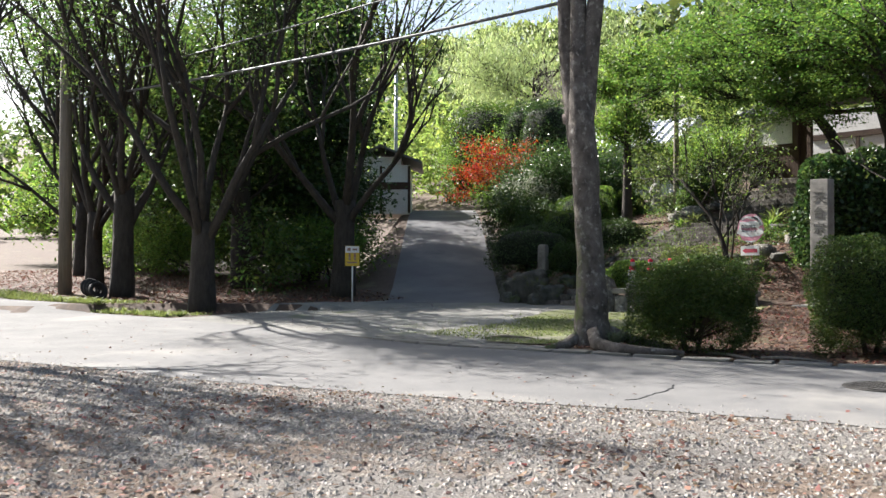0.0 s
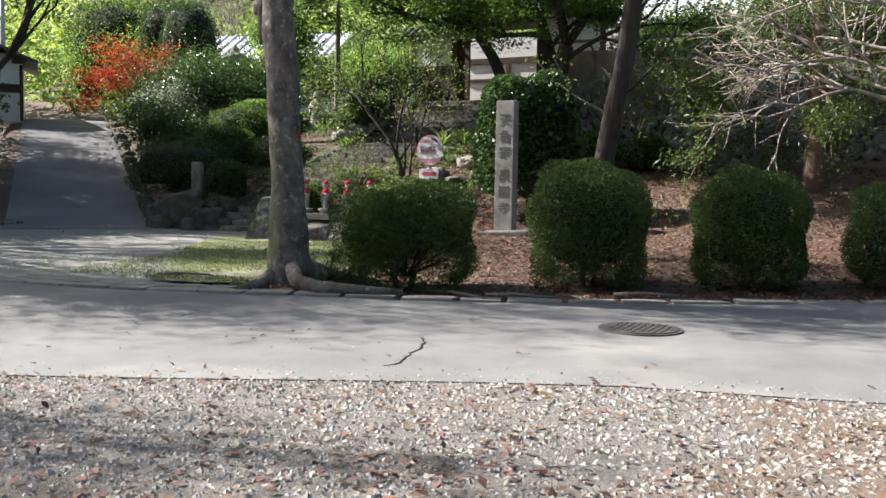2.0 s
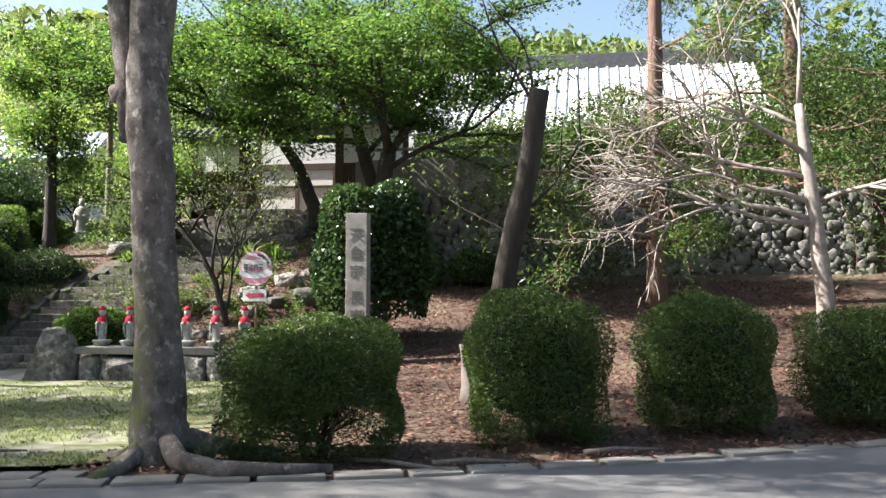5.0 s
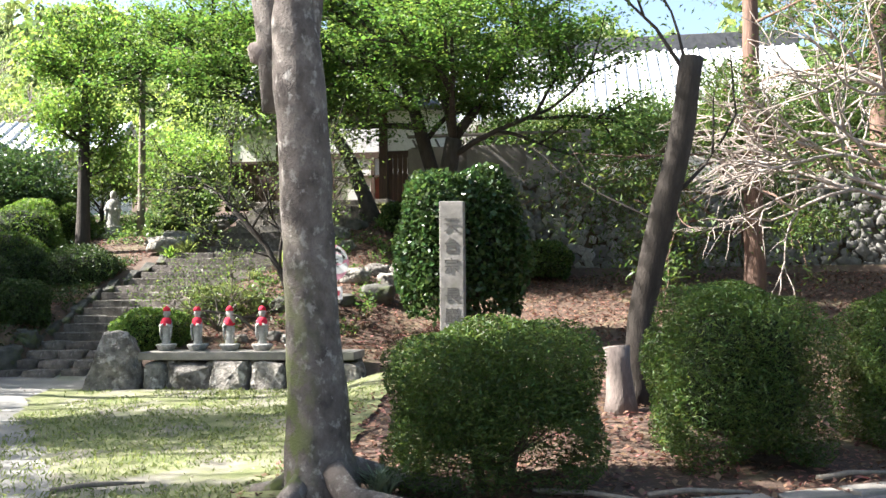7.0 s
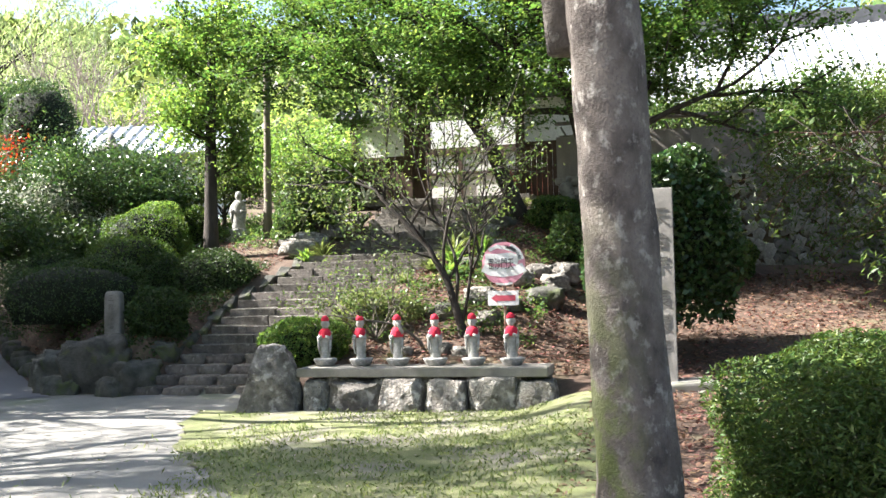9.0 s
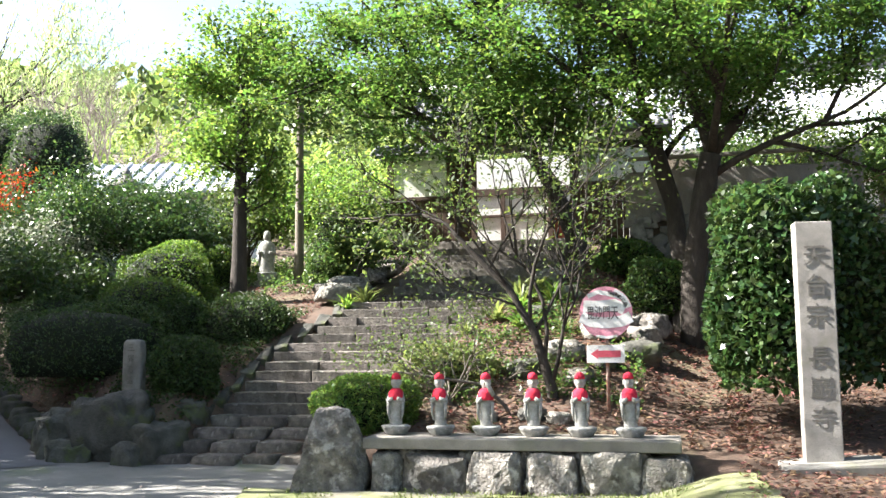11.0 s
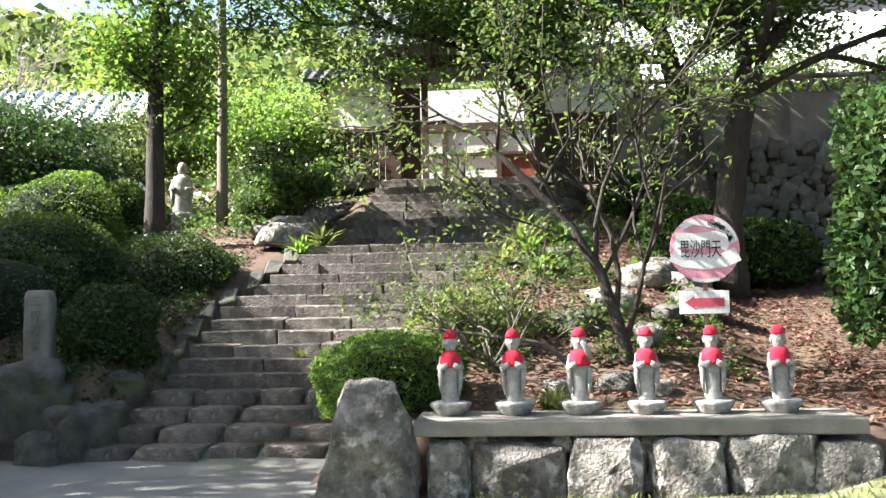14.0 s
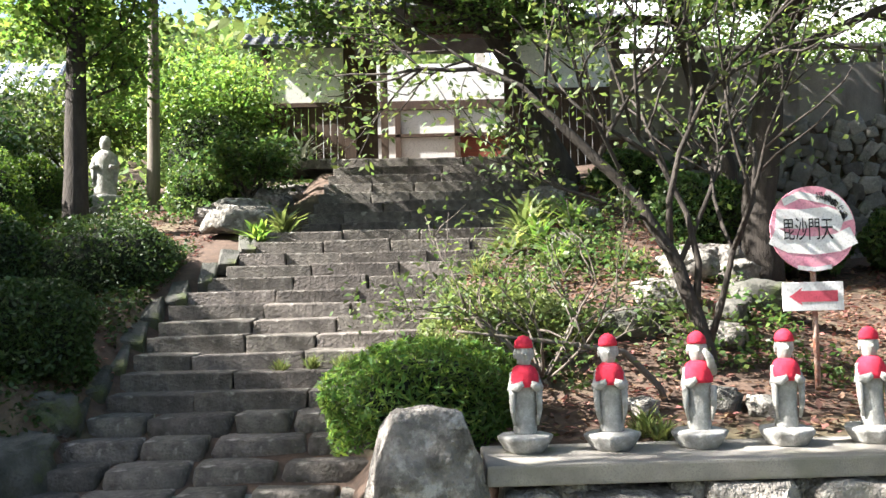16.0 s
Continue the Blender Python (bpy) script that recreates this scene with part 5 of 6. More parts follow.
# ---------------------------------------------------------------- fallen leaves
def litter(name, label, leaf, n, box, keep, size, seed, lift=0.02, up=0.75):
    rs = np.random.RandomState(seed)
    pts = []
    while len(pts) < n:
        x, y = rs.uniform(box[0], box[1]), rs.uniform(box[2], box[3])
        k = keep(x, y)
        if k and rs.rand() < k:
            pts.append((x, y, gz(x, y) + lift + rs.rand() * 0.025))
    g = Geo()
    g.leaves(pts, size, 0.6, up, seed)
    return tagged(part(name, g, M[leaf]), label, "leaves", kind="stuff")


def far_edge_y(x):
    return float(np.interp(x, [p[0] for p in FAR_EDGE[::-1]], [p[1] for p in FAR_EDGE[::-1]]))


def near_edge_y(x):
    return float(np.interp(x, [p[0] for p in NEAR_EDGE[::-1]], [p[1] for p in NEAR_EDGE[::-1]]))


litter("fallen_leaves", "reddish brown fallen leaves covering the bed under the bushes", "dry", 30000, (4.7, 16, -8, 7.4), lambda x, y: 1.0 if y > far_edge_y(x) + 0.1 else 0, 0.075, 301)
litter("fallen_leaves", "brown fallen leaves on the slope behind the statues", "dry", 9000, (0.2, 5, 0.4, 9), lambda x, y: 0.9, 0.075, 302)
litter("fallen_leaves", "brown fallen leaves on the gravel lot", "dry", 16000, (-8, 19, -24, -10), lambda x, y: (0.25 + max(0, noise.noise((x * 0.5, y * 0.5, 0))) * 1.3) if y < near_edge_y(x) else 0.012, 0.06, 303, 0.015)
litter("gravel_chips", "pale gravel chips and leaf crumbs on the lot", "drypale", 30000, (-6, 19, -22, -10.5), lambda x, y: 1.0 if y < near_edge_y(x) else max(0.008, 0.55 - (y - near_edge_y(x)) * 0.9), 0.04, 304, 0.008, 0.5)
def pebbles(name, label, n, box, keep, size, seed):
    """Loose chips of stone as small uneven octahedra."""
    rs = np.random.RandomState(seed)
    p = np.stack([rs.uniform(box[0], box[1], n), rs.uniform(box[2], box[3], n)], 1)
    p = [(x, y, gz(x, y) + 0.012) for x, y in p if keep(x, y) > rs.rand()]
    unit = np.array([(1, 0, 0), (0, 1, 0), (-1, 0, 0), (0, -1, 0), (0, 0, 0.7), (0, 0, -0.5)], float)
    faces = [(0, 1, 4), (1, 2, 4), (2, 3, 4), (3, 0, 4)]
    g = Geo()
    for c in p:
        k = size * rs.uniform(0.45, 1.3)
        a = rs.uniform(0, 6.28)
        v = unit * rs.uniform(0.6, 1.2, (6, 1)) * k
        g.add(np.stack([v[:, 0] * math.cos(a) - v[:, 1] * math.sin(a), v[:, 0] * math.sin(a) + v[:, 1] * math.cos(a), v[:, 2]], 1) + np.array(c), faces)
    me = g.mesh(name, False)
    return tagged(part(name, me, M["pebble"]), label, "gravel", kind="stuff")


pebbles("gravel_stones", "loose pale gravel stones on the lot", 42000, (1, 18, -19, -10.4), lambda x, y: 1.0 if y < near_edge_y(x) else max(0.02, 0.6 - (y - near_edge_y(x)) * 0.9), 0.022, 308)
litter("fallen_leaves", "brown fallen leaves under the trees of the lane", "dry", 12000, (-30, -8, -9.5, -0.5), lambda x, y: 1.0 if y > far_edge_y(x) else 0.03, 0.11, 305)
litter("fallen_leaves", "brown fallen leaves on the bank beside the stairs", "dry", 5000, (-9, -3.1, 1.6, 9), lambda x, y: 0.7 if drive_st(x, y)[1] > 2.2 else 0, 0.07, 306)
litter("fallen_leaves", "few leaves scattered on lawn and forecourt", "drypale", 900, (-7, 5, -8.8, -0.8), lambda x, y: 0.5, 0.05, 307, 0.035)
# ---------------------------------------------------------------- rocks of the bank and the slope
def rock(name, label, at, size, seed, material="darkrock", rot=0.0, sub=3, lump=0.3, group=""):
    ob = part(name, bm_mesh(name, boulder(size, seed, sub, lump, 0.55, 1.4), True), M[material], m=pose(*at, 0, 0, rot))
    return tagged(ob, label, "rock", group)


rnd = random.Random(77)
rock("bank_boulder", "large mossy boulder holding up the bank beside the stairs", (-4.3, 1.5, 0.6), (1.75, 1.3, 1.5), 5.5, sub=4)
for i, (x, y, z, s) in enumerate(((-3.55, 1.35, 0.4, 0.75), (-5.25, 1.75, 0.45, 0.9), (-3.5, 2.0, 0.75, 0.6), (-3.75, 1.1, 0.25, 0.5), (-4.9, 1.2, 0.25, 0.55), (-5.6, 2.1, 0.5, 0.8), (-3.45, 2.5, 0.95, 0.45))):
    rock("bank_rock", "mossy rough rock set into the bank", (x, y, z), (s * 1.6, s * 1.3, s * 1.25), 10 + i * 1.9, sub=4, rot=rnd.uniform(0, 90), group="rocks of the bank")
for i in range(26):
    s = 0.2 + i * 0.62
    x, y = DRIVE_AT[0] + DX * s + DY * 2.12, DRIVE_AT[1] + DY * s - DX * 2.12
    w = rnd.uniform(0.45, 0.75)
    rock("edge_rock", "low mossy edging rock along the driveway", (x, y, drive_z(s) + 0.1), (w, w * 0.8, w * 0.75), 40 + i * 1.3, rot=rnd.uniform(0, 90), sub=2, group="driveway edging rocks")
for i, (x, y, s) in enumerate(((1.9, 2.6, 0.55), (2.7, 2.3, 0.45), (2.4, 3.2, 0.6), (3.0, 3.0, 0.4), (2.9, 4.2, 0.6), (3.2, 5.0, 0.5), (2.2, 1.0, 0.35), (2.55, 0.85, 0.3), (1.6, 0.95, 0.28), (3.5, 3.7, 0.7), (3.7, 5.6, 0.8), (3.55, 4.7, 0.6), (1.75, 5.2, 0.45), (2.1, 6.3, 0.5), (1.7, 7.3, 0.6), (2.0, 8.0, 0.5))):
    rock("slope_rock", "rough grey rock half buried in the leafy slope", (x, y, gz(x, y) + s * 0.12), (s * 1.3, s, s * 0.75), 80 + i * 1.7, "rock" if i % 3 else "darkrock", rnd.uniform(0, 180), 3, 0.34, "rocks on the slope")
for i, (x, y, s) in enumerate(((-2.7, 7.2, 0.9), (-2.9, 8.0, 0.7), (-2.75, 9.2, 0.6), (-3.1, 7.5, 0.6), (-2.5, 8.6, 0.5), (-2.6, 9.9, 0.6))):
    rock("slope_rock", "pale weathered rock beside the upper stairs", (x, y, gz(x, y) + 0.2), (s * 1.5, s, s * 0.6), 120 + i * 1.7, "rock", rnd.uniform(-30, 30), 3, 0.36, "rocks on the slope")
for i, (x, y, s) in enumerate(((-7.6, 9.6, 0.8), (-8.6, 9.0, 0.9), (-6.8, 9.9, 0.7), (-9.4, 8.6, 0.8), (-7.9, 10.6, 0.9), (-10.3, 8.0, 0.9), (-11.2, 6.6, 0.8), (-12.6, 6.4, 0.9), (-13.6, 7.2, 1.0), (-14.6, 8.6, 1.0))):
    x, y = off_drive(x, y, 3.2)
    rock("garden_rock", "pale garden rock among the shrubs", (x, y, gz(x, y) + 0.2), (s * 1.3, s, s), 150 + i * 1.7, "rock", rnd.uniform(-60, 60), 2, 0.34, "garden rocks")

# ---------------------------------------------------------------- stone figure on the bank
_g = Geo()


def _turn(profile, n, squash=1.0, cx=0.0, cy=0.0):
    vs = [(cx + r * math.cos(2 * math.pi * k / n), cy + r * math.sin(2 * math.pi * k / n) * squash, z) for r, z in profile for k in range(n)]
    fs = [(i * n + k, i * n + (k + 1) % n, (i + 1) * n + (k + 1) % n, (i + 1) * n + k) for i in range(len(profile) - 1) for k in range(n)]
    fs += [tuple(range(n - 1, -1, -1)), tuple(range((len(profile) - 1) * n, len(profile) * n))]
    _g.add(vs, fs)


_turn([(0.26, -0.3), (0.27, 0.0), (0.2, 0.08), (0.27, 0.2), (0.24, 0.24)], 20)
_turn([(0.17, 0.22), (0.19, 0.3), (0.17, 0.55), (0.19, 0.8), (0.17, 0.95), (0.07, 1.03)], 18, 0.75)
_turn([(0.05, 1.0), (0.085, 1.08), (0.095, 1.15), (0.07, 1.24), (0.02, 1.27)], 14)
for s in (-1, 1):
    _g.tube([(s * 0.16, 0, 0.9), (s * 0.2, -0.06, 0.72), (s * 0.1, -0.16, 0.72)], [0.05, 0.055, 0.035], 8)
    _g.tube([(s * 0.19, -0.05, 0.72), (s * 0.18, -0.06, 0.4)], [0.045, 0.02], 7)
tagged(part("stone_figure", _g, M["statue"], m=pose(-5.52, 9.4, 3.42, 0, 0, 10)), "weathered standing stone figure on a round pedestal", "statue")
rock("figure_plinth", "rough rock plinth under the stone figure", (-5.52, 9.4, 3.18), (0.9, 0.8, 0.7), 7.7, "rock")

lantern = thing("stone_lantern", "old stone lantern with wide cap among shrubs", "lantern", (-10.9, 11.6, gz(-10.9, 11.6)))
_g = Geo()
_turn([(0.3, -0.2), (0.3, 0.2), (0.16, 0.25), (0.15, 1.9), (0.3, 2.0), (0.3, 2.12)], 12)
part("shaft", _g, M["stone"], lantern)
_g = Geo()
_turn([(0.24, 2.1), (0.26, 2.5), (0.2, 2.55)], 6)
part("light_box", _g, M["stone"], lantern)
_g = Geo()
_turn([(0.62, 2.5), (0.66, 2.58), (0.3, 2.8), (0.14, 2.88), (0.16, 2.98), (0.03, 3.15)], 6)
part("cap", _g, M["stone"], lantern)


# ---------------------------------------------------------------- blade plants
def blades(name, label, at, n, length, width, seed, leaf="grass", tilt=0.8, category="plant", group=""):
    """A tuft of arching blades from one foot."""
    rs = random.Random(seed)
    g = Geo()
    for k in range(n):
        a, t, ln = rs.uniform(0, 6.28), rs.uniform(0.15, 1.0) * tilt, length * rs.uniform(0.6, 1.1)
        d = Vector((math.cos(a) * math.sin(t), math.sin(a) * math.sin(t), math.cos(t)))
        s = Vector((-math.sin(a), math.cos(a), 0)) * width
        p0 = Vector((rs.uniform(-0.05, 0.05), rs.uniform(-0.05, 0.05), -0.02))
        p1, p2 = p0 + d * ln * 0.55, p0 + d * ln * 0.9 + Vector((math.cos(a), math.sin(a), -0.5)) * ln * 0.22
        g.add([tuple(p0 - s * 0.5), tuple(p0 + s * 0.5), tuple(p1 + s), tuple(p1 - s), tuple(p2)], [(0, 1, 2, 3), (3, 2, 4)])
    return tagged(part(name, g, M[leaf], m=Matrix.Translation(at)), label, category, group)


blades("yucca", "spiky blue-green yucca beside the gate", (-2.43, 11.08, 4.3), 70, 0.85, 0.025, 1, "silver", 1.3)
blades("silver_plant", "small silvery herb at the foot of the tree", (6.08, -7.55, 0.1), 110, 0.4, 0.012, 2, "sage", 0.7)
for i, (x, y, z, s) in enumerate(((-2.05, 6.7, 2.75, 0.55), (-2.35, 6.4, 2.6, 0.45), (1.25, 5.9, 0, 0.7), (1.35, 5.4, 0, 0.6), (1.5, 6.6, 0, 0.5), (1.9, 6.0, 0, 0.6), (1.0, 5.0, 0, 0.5), (1.5, 4.6, 0, 0.5))):
    blades("fern", "bright arching fern beside the stairs", (x, y, z or gz(x, y)), 60, s, 0.03, 20 + i, "bright" if i % 2 else "grass", 1.25, group="ferns beside the stairs")
for i, (x, y, z, s) in enumerate(((1.52, 0.55, 0.78, 0.32), (1.62, 0.45, 0.76, 0.28), (-1.2, 3.0, 1.15, 0.2), (-1.5, 2.95, 1.13, 0.18), (-0.9, 3.05, 1.15, 0.2), (0.25, 3.6, 0, 0.4), (0.55, 4.3, 0, 0.4), (0.0, 2.0, 0, 0.4), (1.9, 9.4, 0, 0.35), (2.2, 10.2, 0, 0.4), (2.3, 4.4, 0, 0.4))):
    blades("grass_tuft", "green grass tuft between stones", (x, y, z or gz(x, y)), 80, s, 0.008, 40 + i, "grass", 1.1, group="grass tufts")
for i in range(14):
    x, y = rnd.uniform(-14, -7.6), 0
    y = far_edge_y(x) + rnd.uniform(0.2, 0.9)
    blades("grass_tuft", "green grass tuft at the lane edge", drop(x, y), 60, 0.3, 0.012, 60 + i, "grass", 1.1, group="grass tufts")


def turf(name, label, n, box, keep, size, seed):
    rs = np.random.RandomState(seed)
    pts = []
    while len(pts) < n:
        x, y = rs.uniform(box[0], box[1]), rs.uniform(box[2], box[3])
        if rs.rand() < keep(x, y):
            pts.append((x, y, gz(x, y) + 0.055))
    g = Geo()
    g.leaves(pts, size, 0.22, -0.6, seed)
    tagged(part(name, g, M["grass"]), label, "grass", kind="stuff")


turf("short_grass", "short moss and grass blades on the lawn", 9000, (-0.6, 4.9, -7.8, -0.6), lambda x, y: 1.0 if x > 0.25 * (y + 8) * -1 + 1.6 + noise.noise((x, y, 3)) * 0.8 and noise.noise((x * 0.8, y * 0.8, 7)) > -0.25 else 0.04, 0.06, 401)
turf("lane_grass", "grass verge under the roadside trees", 9000, (-28, -7.6, -11, -5), lambda x, y: max(0.0, 1 - (y - far_edge_y(x)) / 1.6) if y > far_edge_y(x) + 0.1 else 0, 0.12, 402)

# ---------------------------------------------------------------- road details
kerb = thing("kerb_edging", "flat worn edging stones between lane and earth", "kerb", kind="structure")
x = 1.6
while x < 14.5:
    w = rnd.uniform(0.5, 0.75)
    y0, y1 = far_edge_y(x), far_edge_y(x + w)
    part("edging_stone", block((w - 0.03, 0.3, 0.1), 0.015, 0.015, x), M["slab"], kerb, m=pose(x + w / 2, (y0 + y1) / 2 + 0.1, gz(x, y0) + 0.005, 0, 0, math.degrees(math.atan2(y1 - y0, w))))
    x += w
for i in range(9):
    x = 1.5 + 0.42 * i
    part("paving_stone", block((0.39, 0.36, 0.08), 0.012, 0.012, i), M["slab"], kerb, m=pose(x, far_edge_y(x) + 0.45, gz(x, -8.5) + 0.012, 0, 0, 8))
cover = thing("manhole_cover", "round dark cast-iron manhole cover in the lane", "manhole", (10.67, -8.56, gz(10.67, -8.56) + 0.02))
_bm = bmesh.new()
bmesh.ops.create_cone(_bm, cap_ends=True, segments=48, radius1=0.43, radius2=0.425, depth=0.03)
part("rim", _bm, M["iron"], cover, m=pose(0, 0, 0.0))
_bm = bmesh.new()
bmesh.ops.create_cone(_bm, cap_ends=True, segments=48, radius1=0.38, radius2=0.38, depth=0.012)
part("lid", _bm, M["iron"], cover, m=pose(0, 0, 0.018))
_stud = block((0.05, 0.03, 0.012), 0.004)
_stud = bm_mesh("stud", _stud)
for i in range(-5, 6):
    for j in range(-5, 6):
        if i * i + j * j < 26:
            part("stud", _stud, M["iron"], cover, m=pose(i * 0.065, j * 0.065, 0.026, 0, 0, 90 * ((i + j) % 2)))
_g = Geo()
_p = [(8.98, -10.15)]
for i in range(16):
    _p.append((_p[-1][0] + rnd.uniform(-0.05, 0.07), _p[-1][1] - 0.085))
for a, b in zip(_p, _p[1:]):
    _g.box(((a[0] + b[0]) / 2, (a[1] + b[1]) / 2, gz(*a) + 0.021), (rnd.uniform(0.012, 0.03), math.dist(a, b) * 1.15, 0.006), math.atan2(b[1] - a[1], b[0] - a[0]) - math.pi / 2)
tagged(part("road_crack", _g, M["ink"]), "dark ragged crack in the asphalt", "crack", kind="structure")
for i, (x, y, ln, a) in enumerate(((7.9, -7.1, 1.3, -20), (8.7, -6.9, 0.9, 12), (6.6, -7.6, 0.8, -10), (10.2, -6.2, 0.9, 20), (3.4, -7.2, 0.8, 30))):
    _g = Geo()
    _g.tube([(-ln / 2, 0, 0), (-ln * 0.1, 0.04, 0.02), (ln / 2, 0.0, 0)], [0.028, 0.025, 0.015], 7, 0.3)
    tagged(part("fallen_branch", _g, M["polewood"], m=pose(x, y, gz(x, y) + 0.045, 0, 0, a)), "pale dead branch lying on fallen leaves", "branch", "fallen branches")

# ---------------------------------------------------------------- signs, pole, cables
ysign = thing("yellow_sign", "small yellow and white notice on a thin post", "sign", (-7.9, -2.85, gz(-7.9, -2.85)), radians(50))
_g = Geo()
_g.tube([(0, 0, -0.2), (0, 0, 1.75)], [0.025, 0.025], 8)
part("post", _g, M["white"], ysign)
_pl = part("plate", block((0.44, 0.02, 0.62), 0.004), M["yellow"], ysign, m=pose(0, -0.035, 1.45))
part("header", block((0.42, 0.006, 0.2), 0.001), M["white"], _pl, m=pose(0, -0.0135, 0.2))
for x, z, w, h in ((-0.1, 0.2, 0.1, 0.1), (0.08, 0.2, 0.14, 0.06), (-0.08, -0.02, 0.06, 0.22), (0.08, -0.02, 0.06, 0.22), (0, -0.2, 0.3, 0.05)):
    part("printed_bar", block((w, 0.003, h), 0.0005), M["rust"], _pl, m=pose(x, -0.018, z))
pole = thing("utility_pole", "tall weathered wooden utility pole beside the lane", "pole", (-16.7, -8.6, gz(-16.7, -8.6)))
_g = Geo()
_g.tube([(0, 0, -0.3), (0, 0, 6), (0.05, 0, 12.5)], [0.23, 0.2, 0.16], 14)
part("shaft", _g, M["polewood"], pole)
part("crossarm", block((0.1, 1.6, 0.1), 0.01), M["polewood"], pole, m=pose(0.1, 0, 8.6))
for y in (-0.6, 0.6):
    _g = Geo()
    _g.tube([(0.1, y, 8.65), (0.1, y, 8.85)], [0.05, 0.03], 8)
    part("insulator", _g, M["white"], pole)
for i, (a, b, r) in enumerate((((-16.6, -8.6, 7.0), (10, -4.8, 6.6), 0.035), ((-16.6, -8.6, 7.5), (10, -4.2, 8.2), 0.02), ((-16.6, -9.2, 9.1), (10, -6.0, 8.6), 0.015), ((-16.6, -8.0, 9.1), (10, -5.0, 9.0), 0.015))):
    a, b = Vector(a), Vector(b)
    _g = Geo()
    _g.tube([a.lerp(b, k / 20) - Vector((0, 0, 4 * 0.25 * (k / 20) * (1 - k / 20))) for k in range(21)], [r] * 21, 6)
    tagged(part("overhead_cable", _g, M["cable"]), "overhead cable running from the utility pole", "cable", "overhead cables")
for i, (x, y, z, t) in enumerate(((-15.2, -8.2, 0.3, 70), (-14.8, -8.25, 0.3, 66), (-14.4, -8.3, 0.28, 60), (-15.6, -8.15, 0.3, 74))):
    vs, fs = [], []
    for k in range(24):
        for m_ in range(10):
            a, b = 2 * math.pi * k / 24, 2 * math.pi * m_ / 10
            r = 0.25 + 0.075 * math.cos(b)
            vs.append((r * math.cos(a), r * math.sin(a), 0.09 * math.sin(b)))
            fs.append((k * 10 + m_, ((k + 1) % 24) * 10 + m_, ((k + 1) % 24) * 10 + (m_ + 1) % 10, k * 10 + (m_ + 1) % 10))
    _g = Geo()
    _g.add(vs, fs)
    tagged(part("old_tyre", _g, M["rubber"], m=pose(x, y, gz(x, y) + z - 0.02, 0, t, 10)), "worn black tyre leaning at the lane edge", "tyre", "old tyres")

# ---------------------------------------------------------------- buildings beyond
house = thing("garden_house", "white-walled house with dark timber band and tiled roof", "house", (-26.85, 12.57, 4.2), radians(-40))
part("wall", block((5.0, 3.2, 2.7), 0.01), M["plaster"], house, m=pose(0, 0, 1.3))
for y in (-1.54, 0.0, 1.54):
    part("post", block((0.06, 0.14, 2.6), 0.005), M["timber"], house, m=pose(2.51, y, 1.3))
part("timber_band", block((0.05, 3.24, 0.4), 0.005), M["timber"], house, m=pose(2.52, 0, 1.5))
for x in (-1.6, 0.0, 1.6):
    w_ = part("window", block((1.0, 0.06, 1.9), 0.005), M["timber"], house, m=pose(x, -1.61, 1.1))
    part("pane", block((0.42, 0.03, 1.7), 0.002), M["steel"], w_, m=pose(-0.23, -0.02, 0))
    part("pane", block((0.42, 0.03, 1.7), 0.002), M["steel"], w_, m=pose(0.23, -0.02, 0))
for s in (-1, 1):
    part("roof", block((6.2, 2.5, 0.12), 0.01), M["tile"], house, m=pose(0, s * 1.1, 3.2, -s * 22, 0, 0))
part("gable", block((4.8, 2.2, 0.5), 0.01), M["plaster"], house, m=pose(0, 0, 2.86))
fpole = thing("steel_pole", "slim grey steel pole beside the house", "pole", (-28.3, 14.6, 4.5))
_g = Geo()
_g.tube([(0, 0, -0.3), (0, 0, 8.5)], [0.14, 0.1], 10)
part("shaft", _g, M["steel"], fpole)

mainhall = thing("main_hall", "temple hall with broad pale roof behind the terrace trees", "building", (9.5, 26.0, 4.5))
part("wall", block((12.0, 6.0, 4.2), 0.02), M["plaster"], mainhall, m=pose(0, 0.5, 2.1))
for x in np.arange(-6, 6.1, 2.0):
    part("post", block((0.2, 0.1, 4.2), 0.01), M["timber"], mainhall, m=pose(x, -2.55, 2.1))
tiled_roof(mainhall, -7.6, 7.6, -5.0, 4.0, 0.5, 7.9, 0.45, material="paleroof")
tiled_roof(mainhall, -7.6, 7.6, 6.0, 4.0, 0.5, 7.9, 0.45, material="paleroof")
part("ridge", block((15.6, 0.5, 0.7), 0.04), M["tile"], mainhall, m=pose(0, 0.5, 8.1))
annex = thing("annex", "low building with pale metal roof behind garden shrubs", "building", (-14.0, 18.0, 4.6), radians(12))
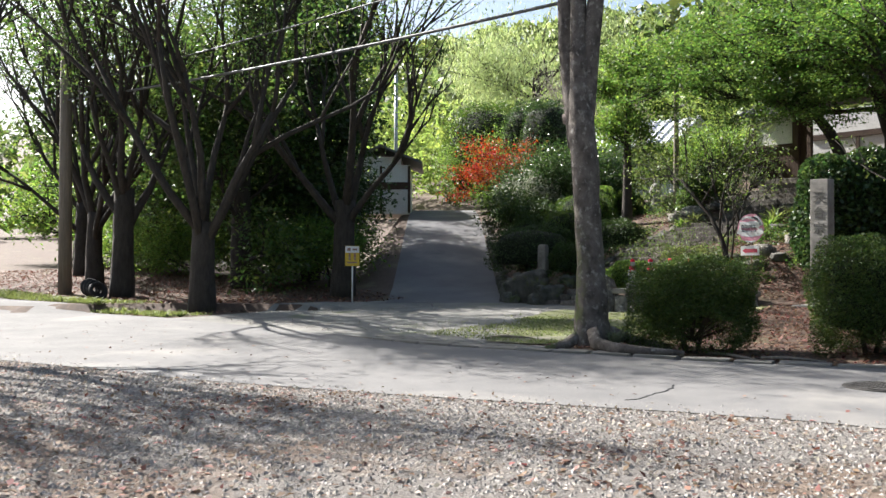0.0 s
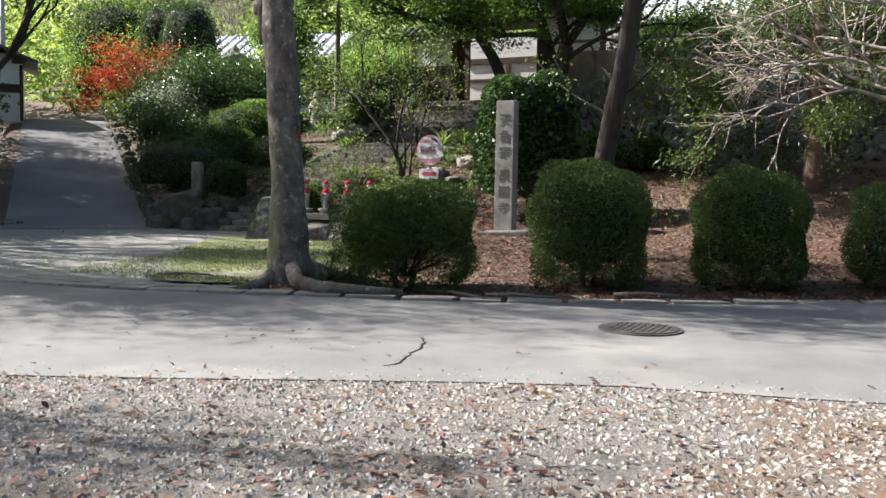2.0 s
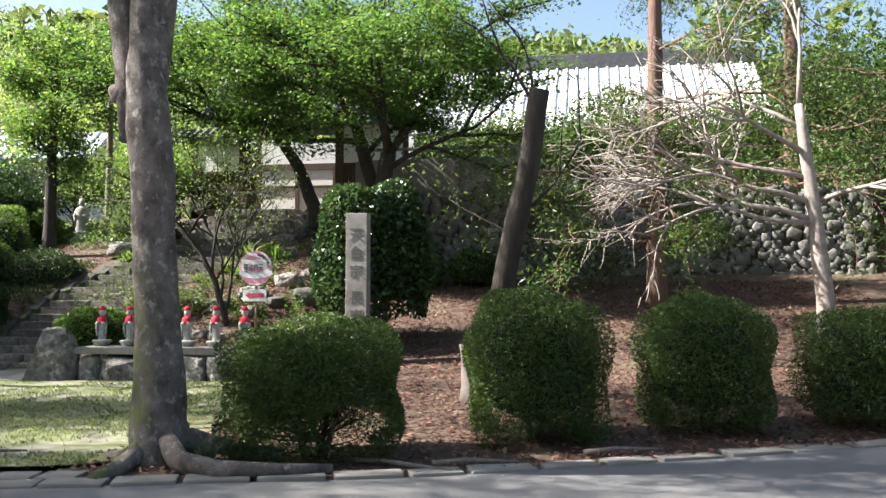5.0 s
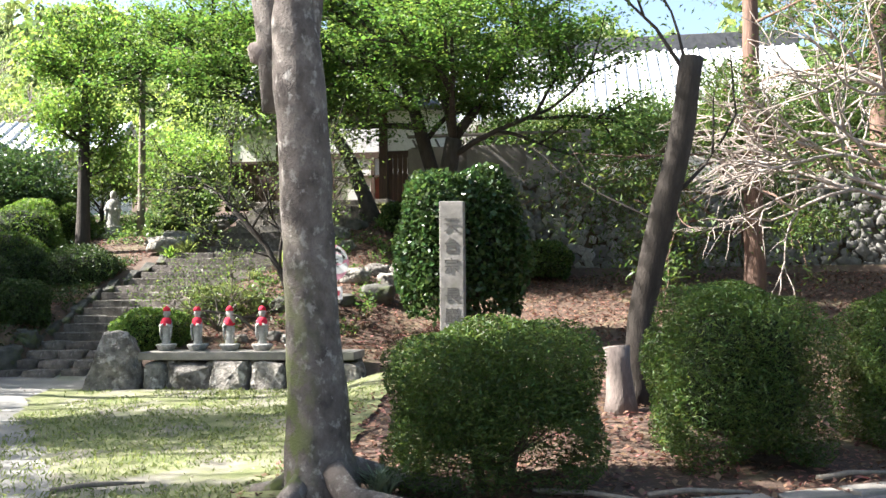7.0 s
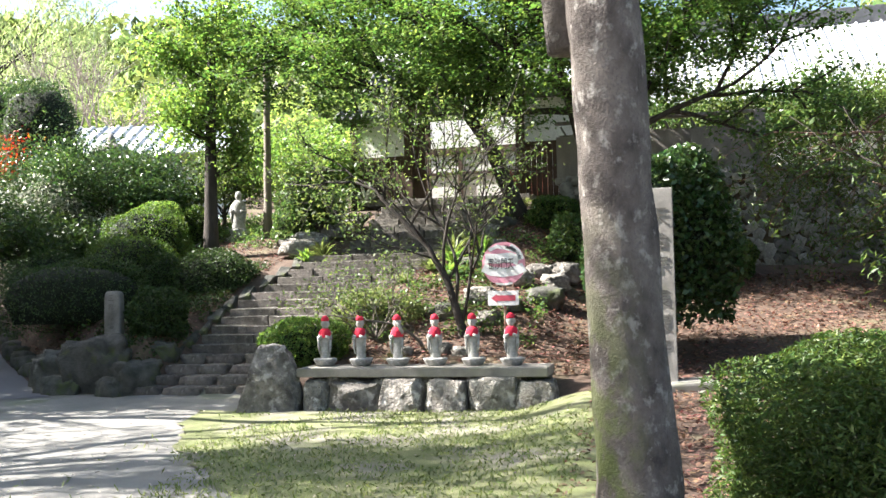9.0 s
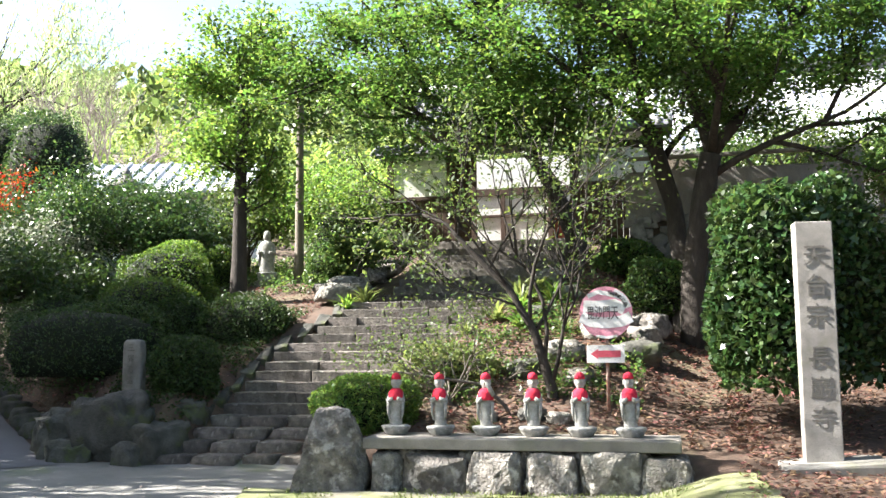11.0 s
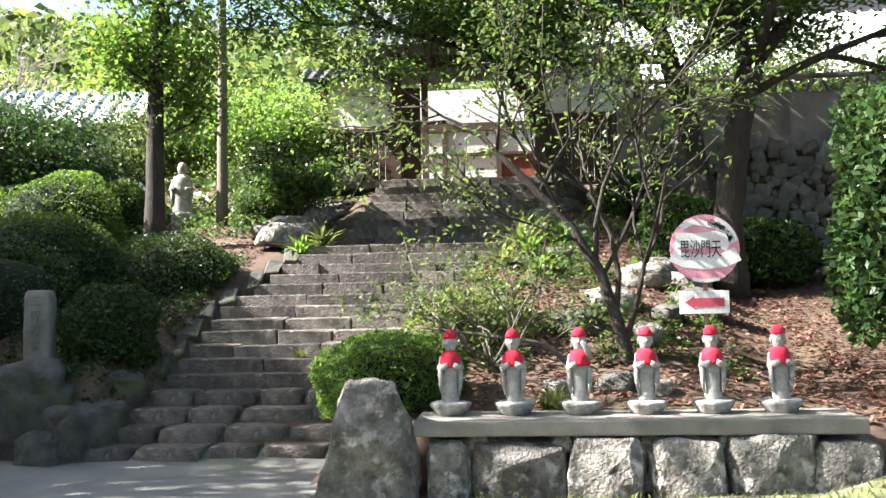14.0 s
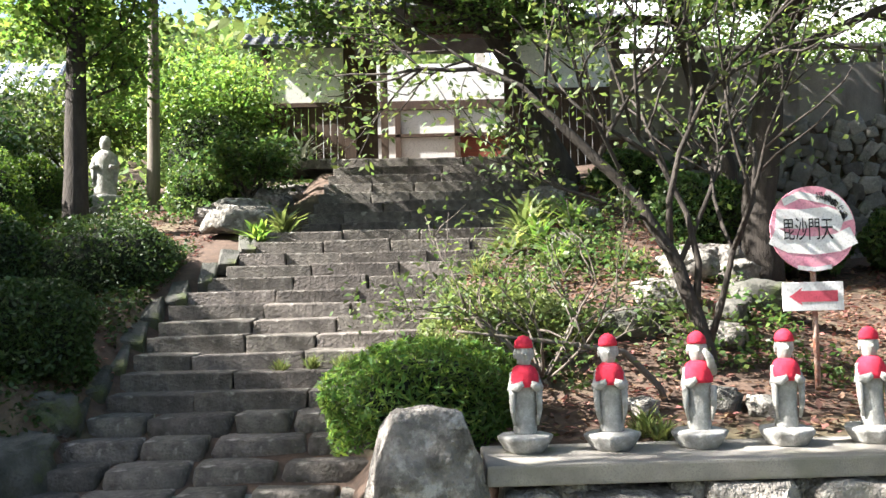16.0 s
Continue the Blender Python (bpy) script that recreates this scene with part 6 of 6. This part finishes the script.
part("wall", block((7.0, 4.0, 2.6), 0.02), M["plaster"], annex, m=pose(0, 0.5, 1.3))
tiled_roof(annex, -4.0, 4.0, -2.2, 2.5, 0.5, 4.0, 0.5, material="paleroof")
tiled_roof(annex, -4.0, 4.0, 3.2, 2.5, 0.5, 4.0, 0.5, material="paleroof")
fence = thing("lane_wall", "low pale wall beside the distant lane", "wall", (-62, 2.5, 0), radians(30))
part("wall", block((18, 0.4, 0.5), 0.02), M["plaster"], fence, m=pose(0, 0, 1.0))
# ---------------------------------------------------------------- ivy and low cover on the bank
def cover_leaves(name, label, leaf, n, box, keep, size, seed, high=0.12):
    rs = np.random.RandomState(seed)
    pts = []
    while len(pts) < n:
        x, y = rs.uniform(box[0], box[1]), rs.uniform(box[2], box[3])
        if keep(x, y):
            pts.append((x, y, gz(x, y) + 0.02 + rs.rand() ** 2 * high))
    g = Geo()
    g.leaves(pts, size, 0.6, 0.4, seed)
    return tagged(part(name, g, M[leaf]), label, "ground cover", kind="stuff")


cover_leaves("ground_cover", "dark ivy and low leaves on the bank", "clipdark", 9000, (-5.6, -3.2, 1.4, 6.5), lambda x, y: drive_st(x, y)[1] > 2.4 and noise.noise((x * 1.2, y * 1.2, 4)) > -0.2, 0.06, 501)
cover_leaves("ground_cover", "mixed low leaves above the driveway", "green", 9000, (-16, -5.5, 2.5, 14), lambda x, y: drive_st(x, y)[1] > 2.6 and noise.noise((x * 0.8, y * 0.8, 9)) > 0.0, 0.09, 502, 0.25)
cover_leaves("ground_cover", "mixed low leaves on the slope right of the stairs", "green", 5000, (-0.2, 3.6, 1.0, 8.5), lambda x, y: x > lerp_list(y, [(1, -0.2), (4, 0.4), (6.3, 1.3), (8, 1.9)]) and noise.noise((x * 1.3, y * 1.3, 2)) > 0.05, 0.07, 503, 0.25)
cover_leaves("ground_cover", "grass and herbs at the foot of the gate terrace", "green", 5000, (-7, -2.4, 8, 12.5), lambda x, y: noise.noise((x, y, 6)) > -0.1, 0.08, 504, 0.3)
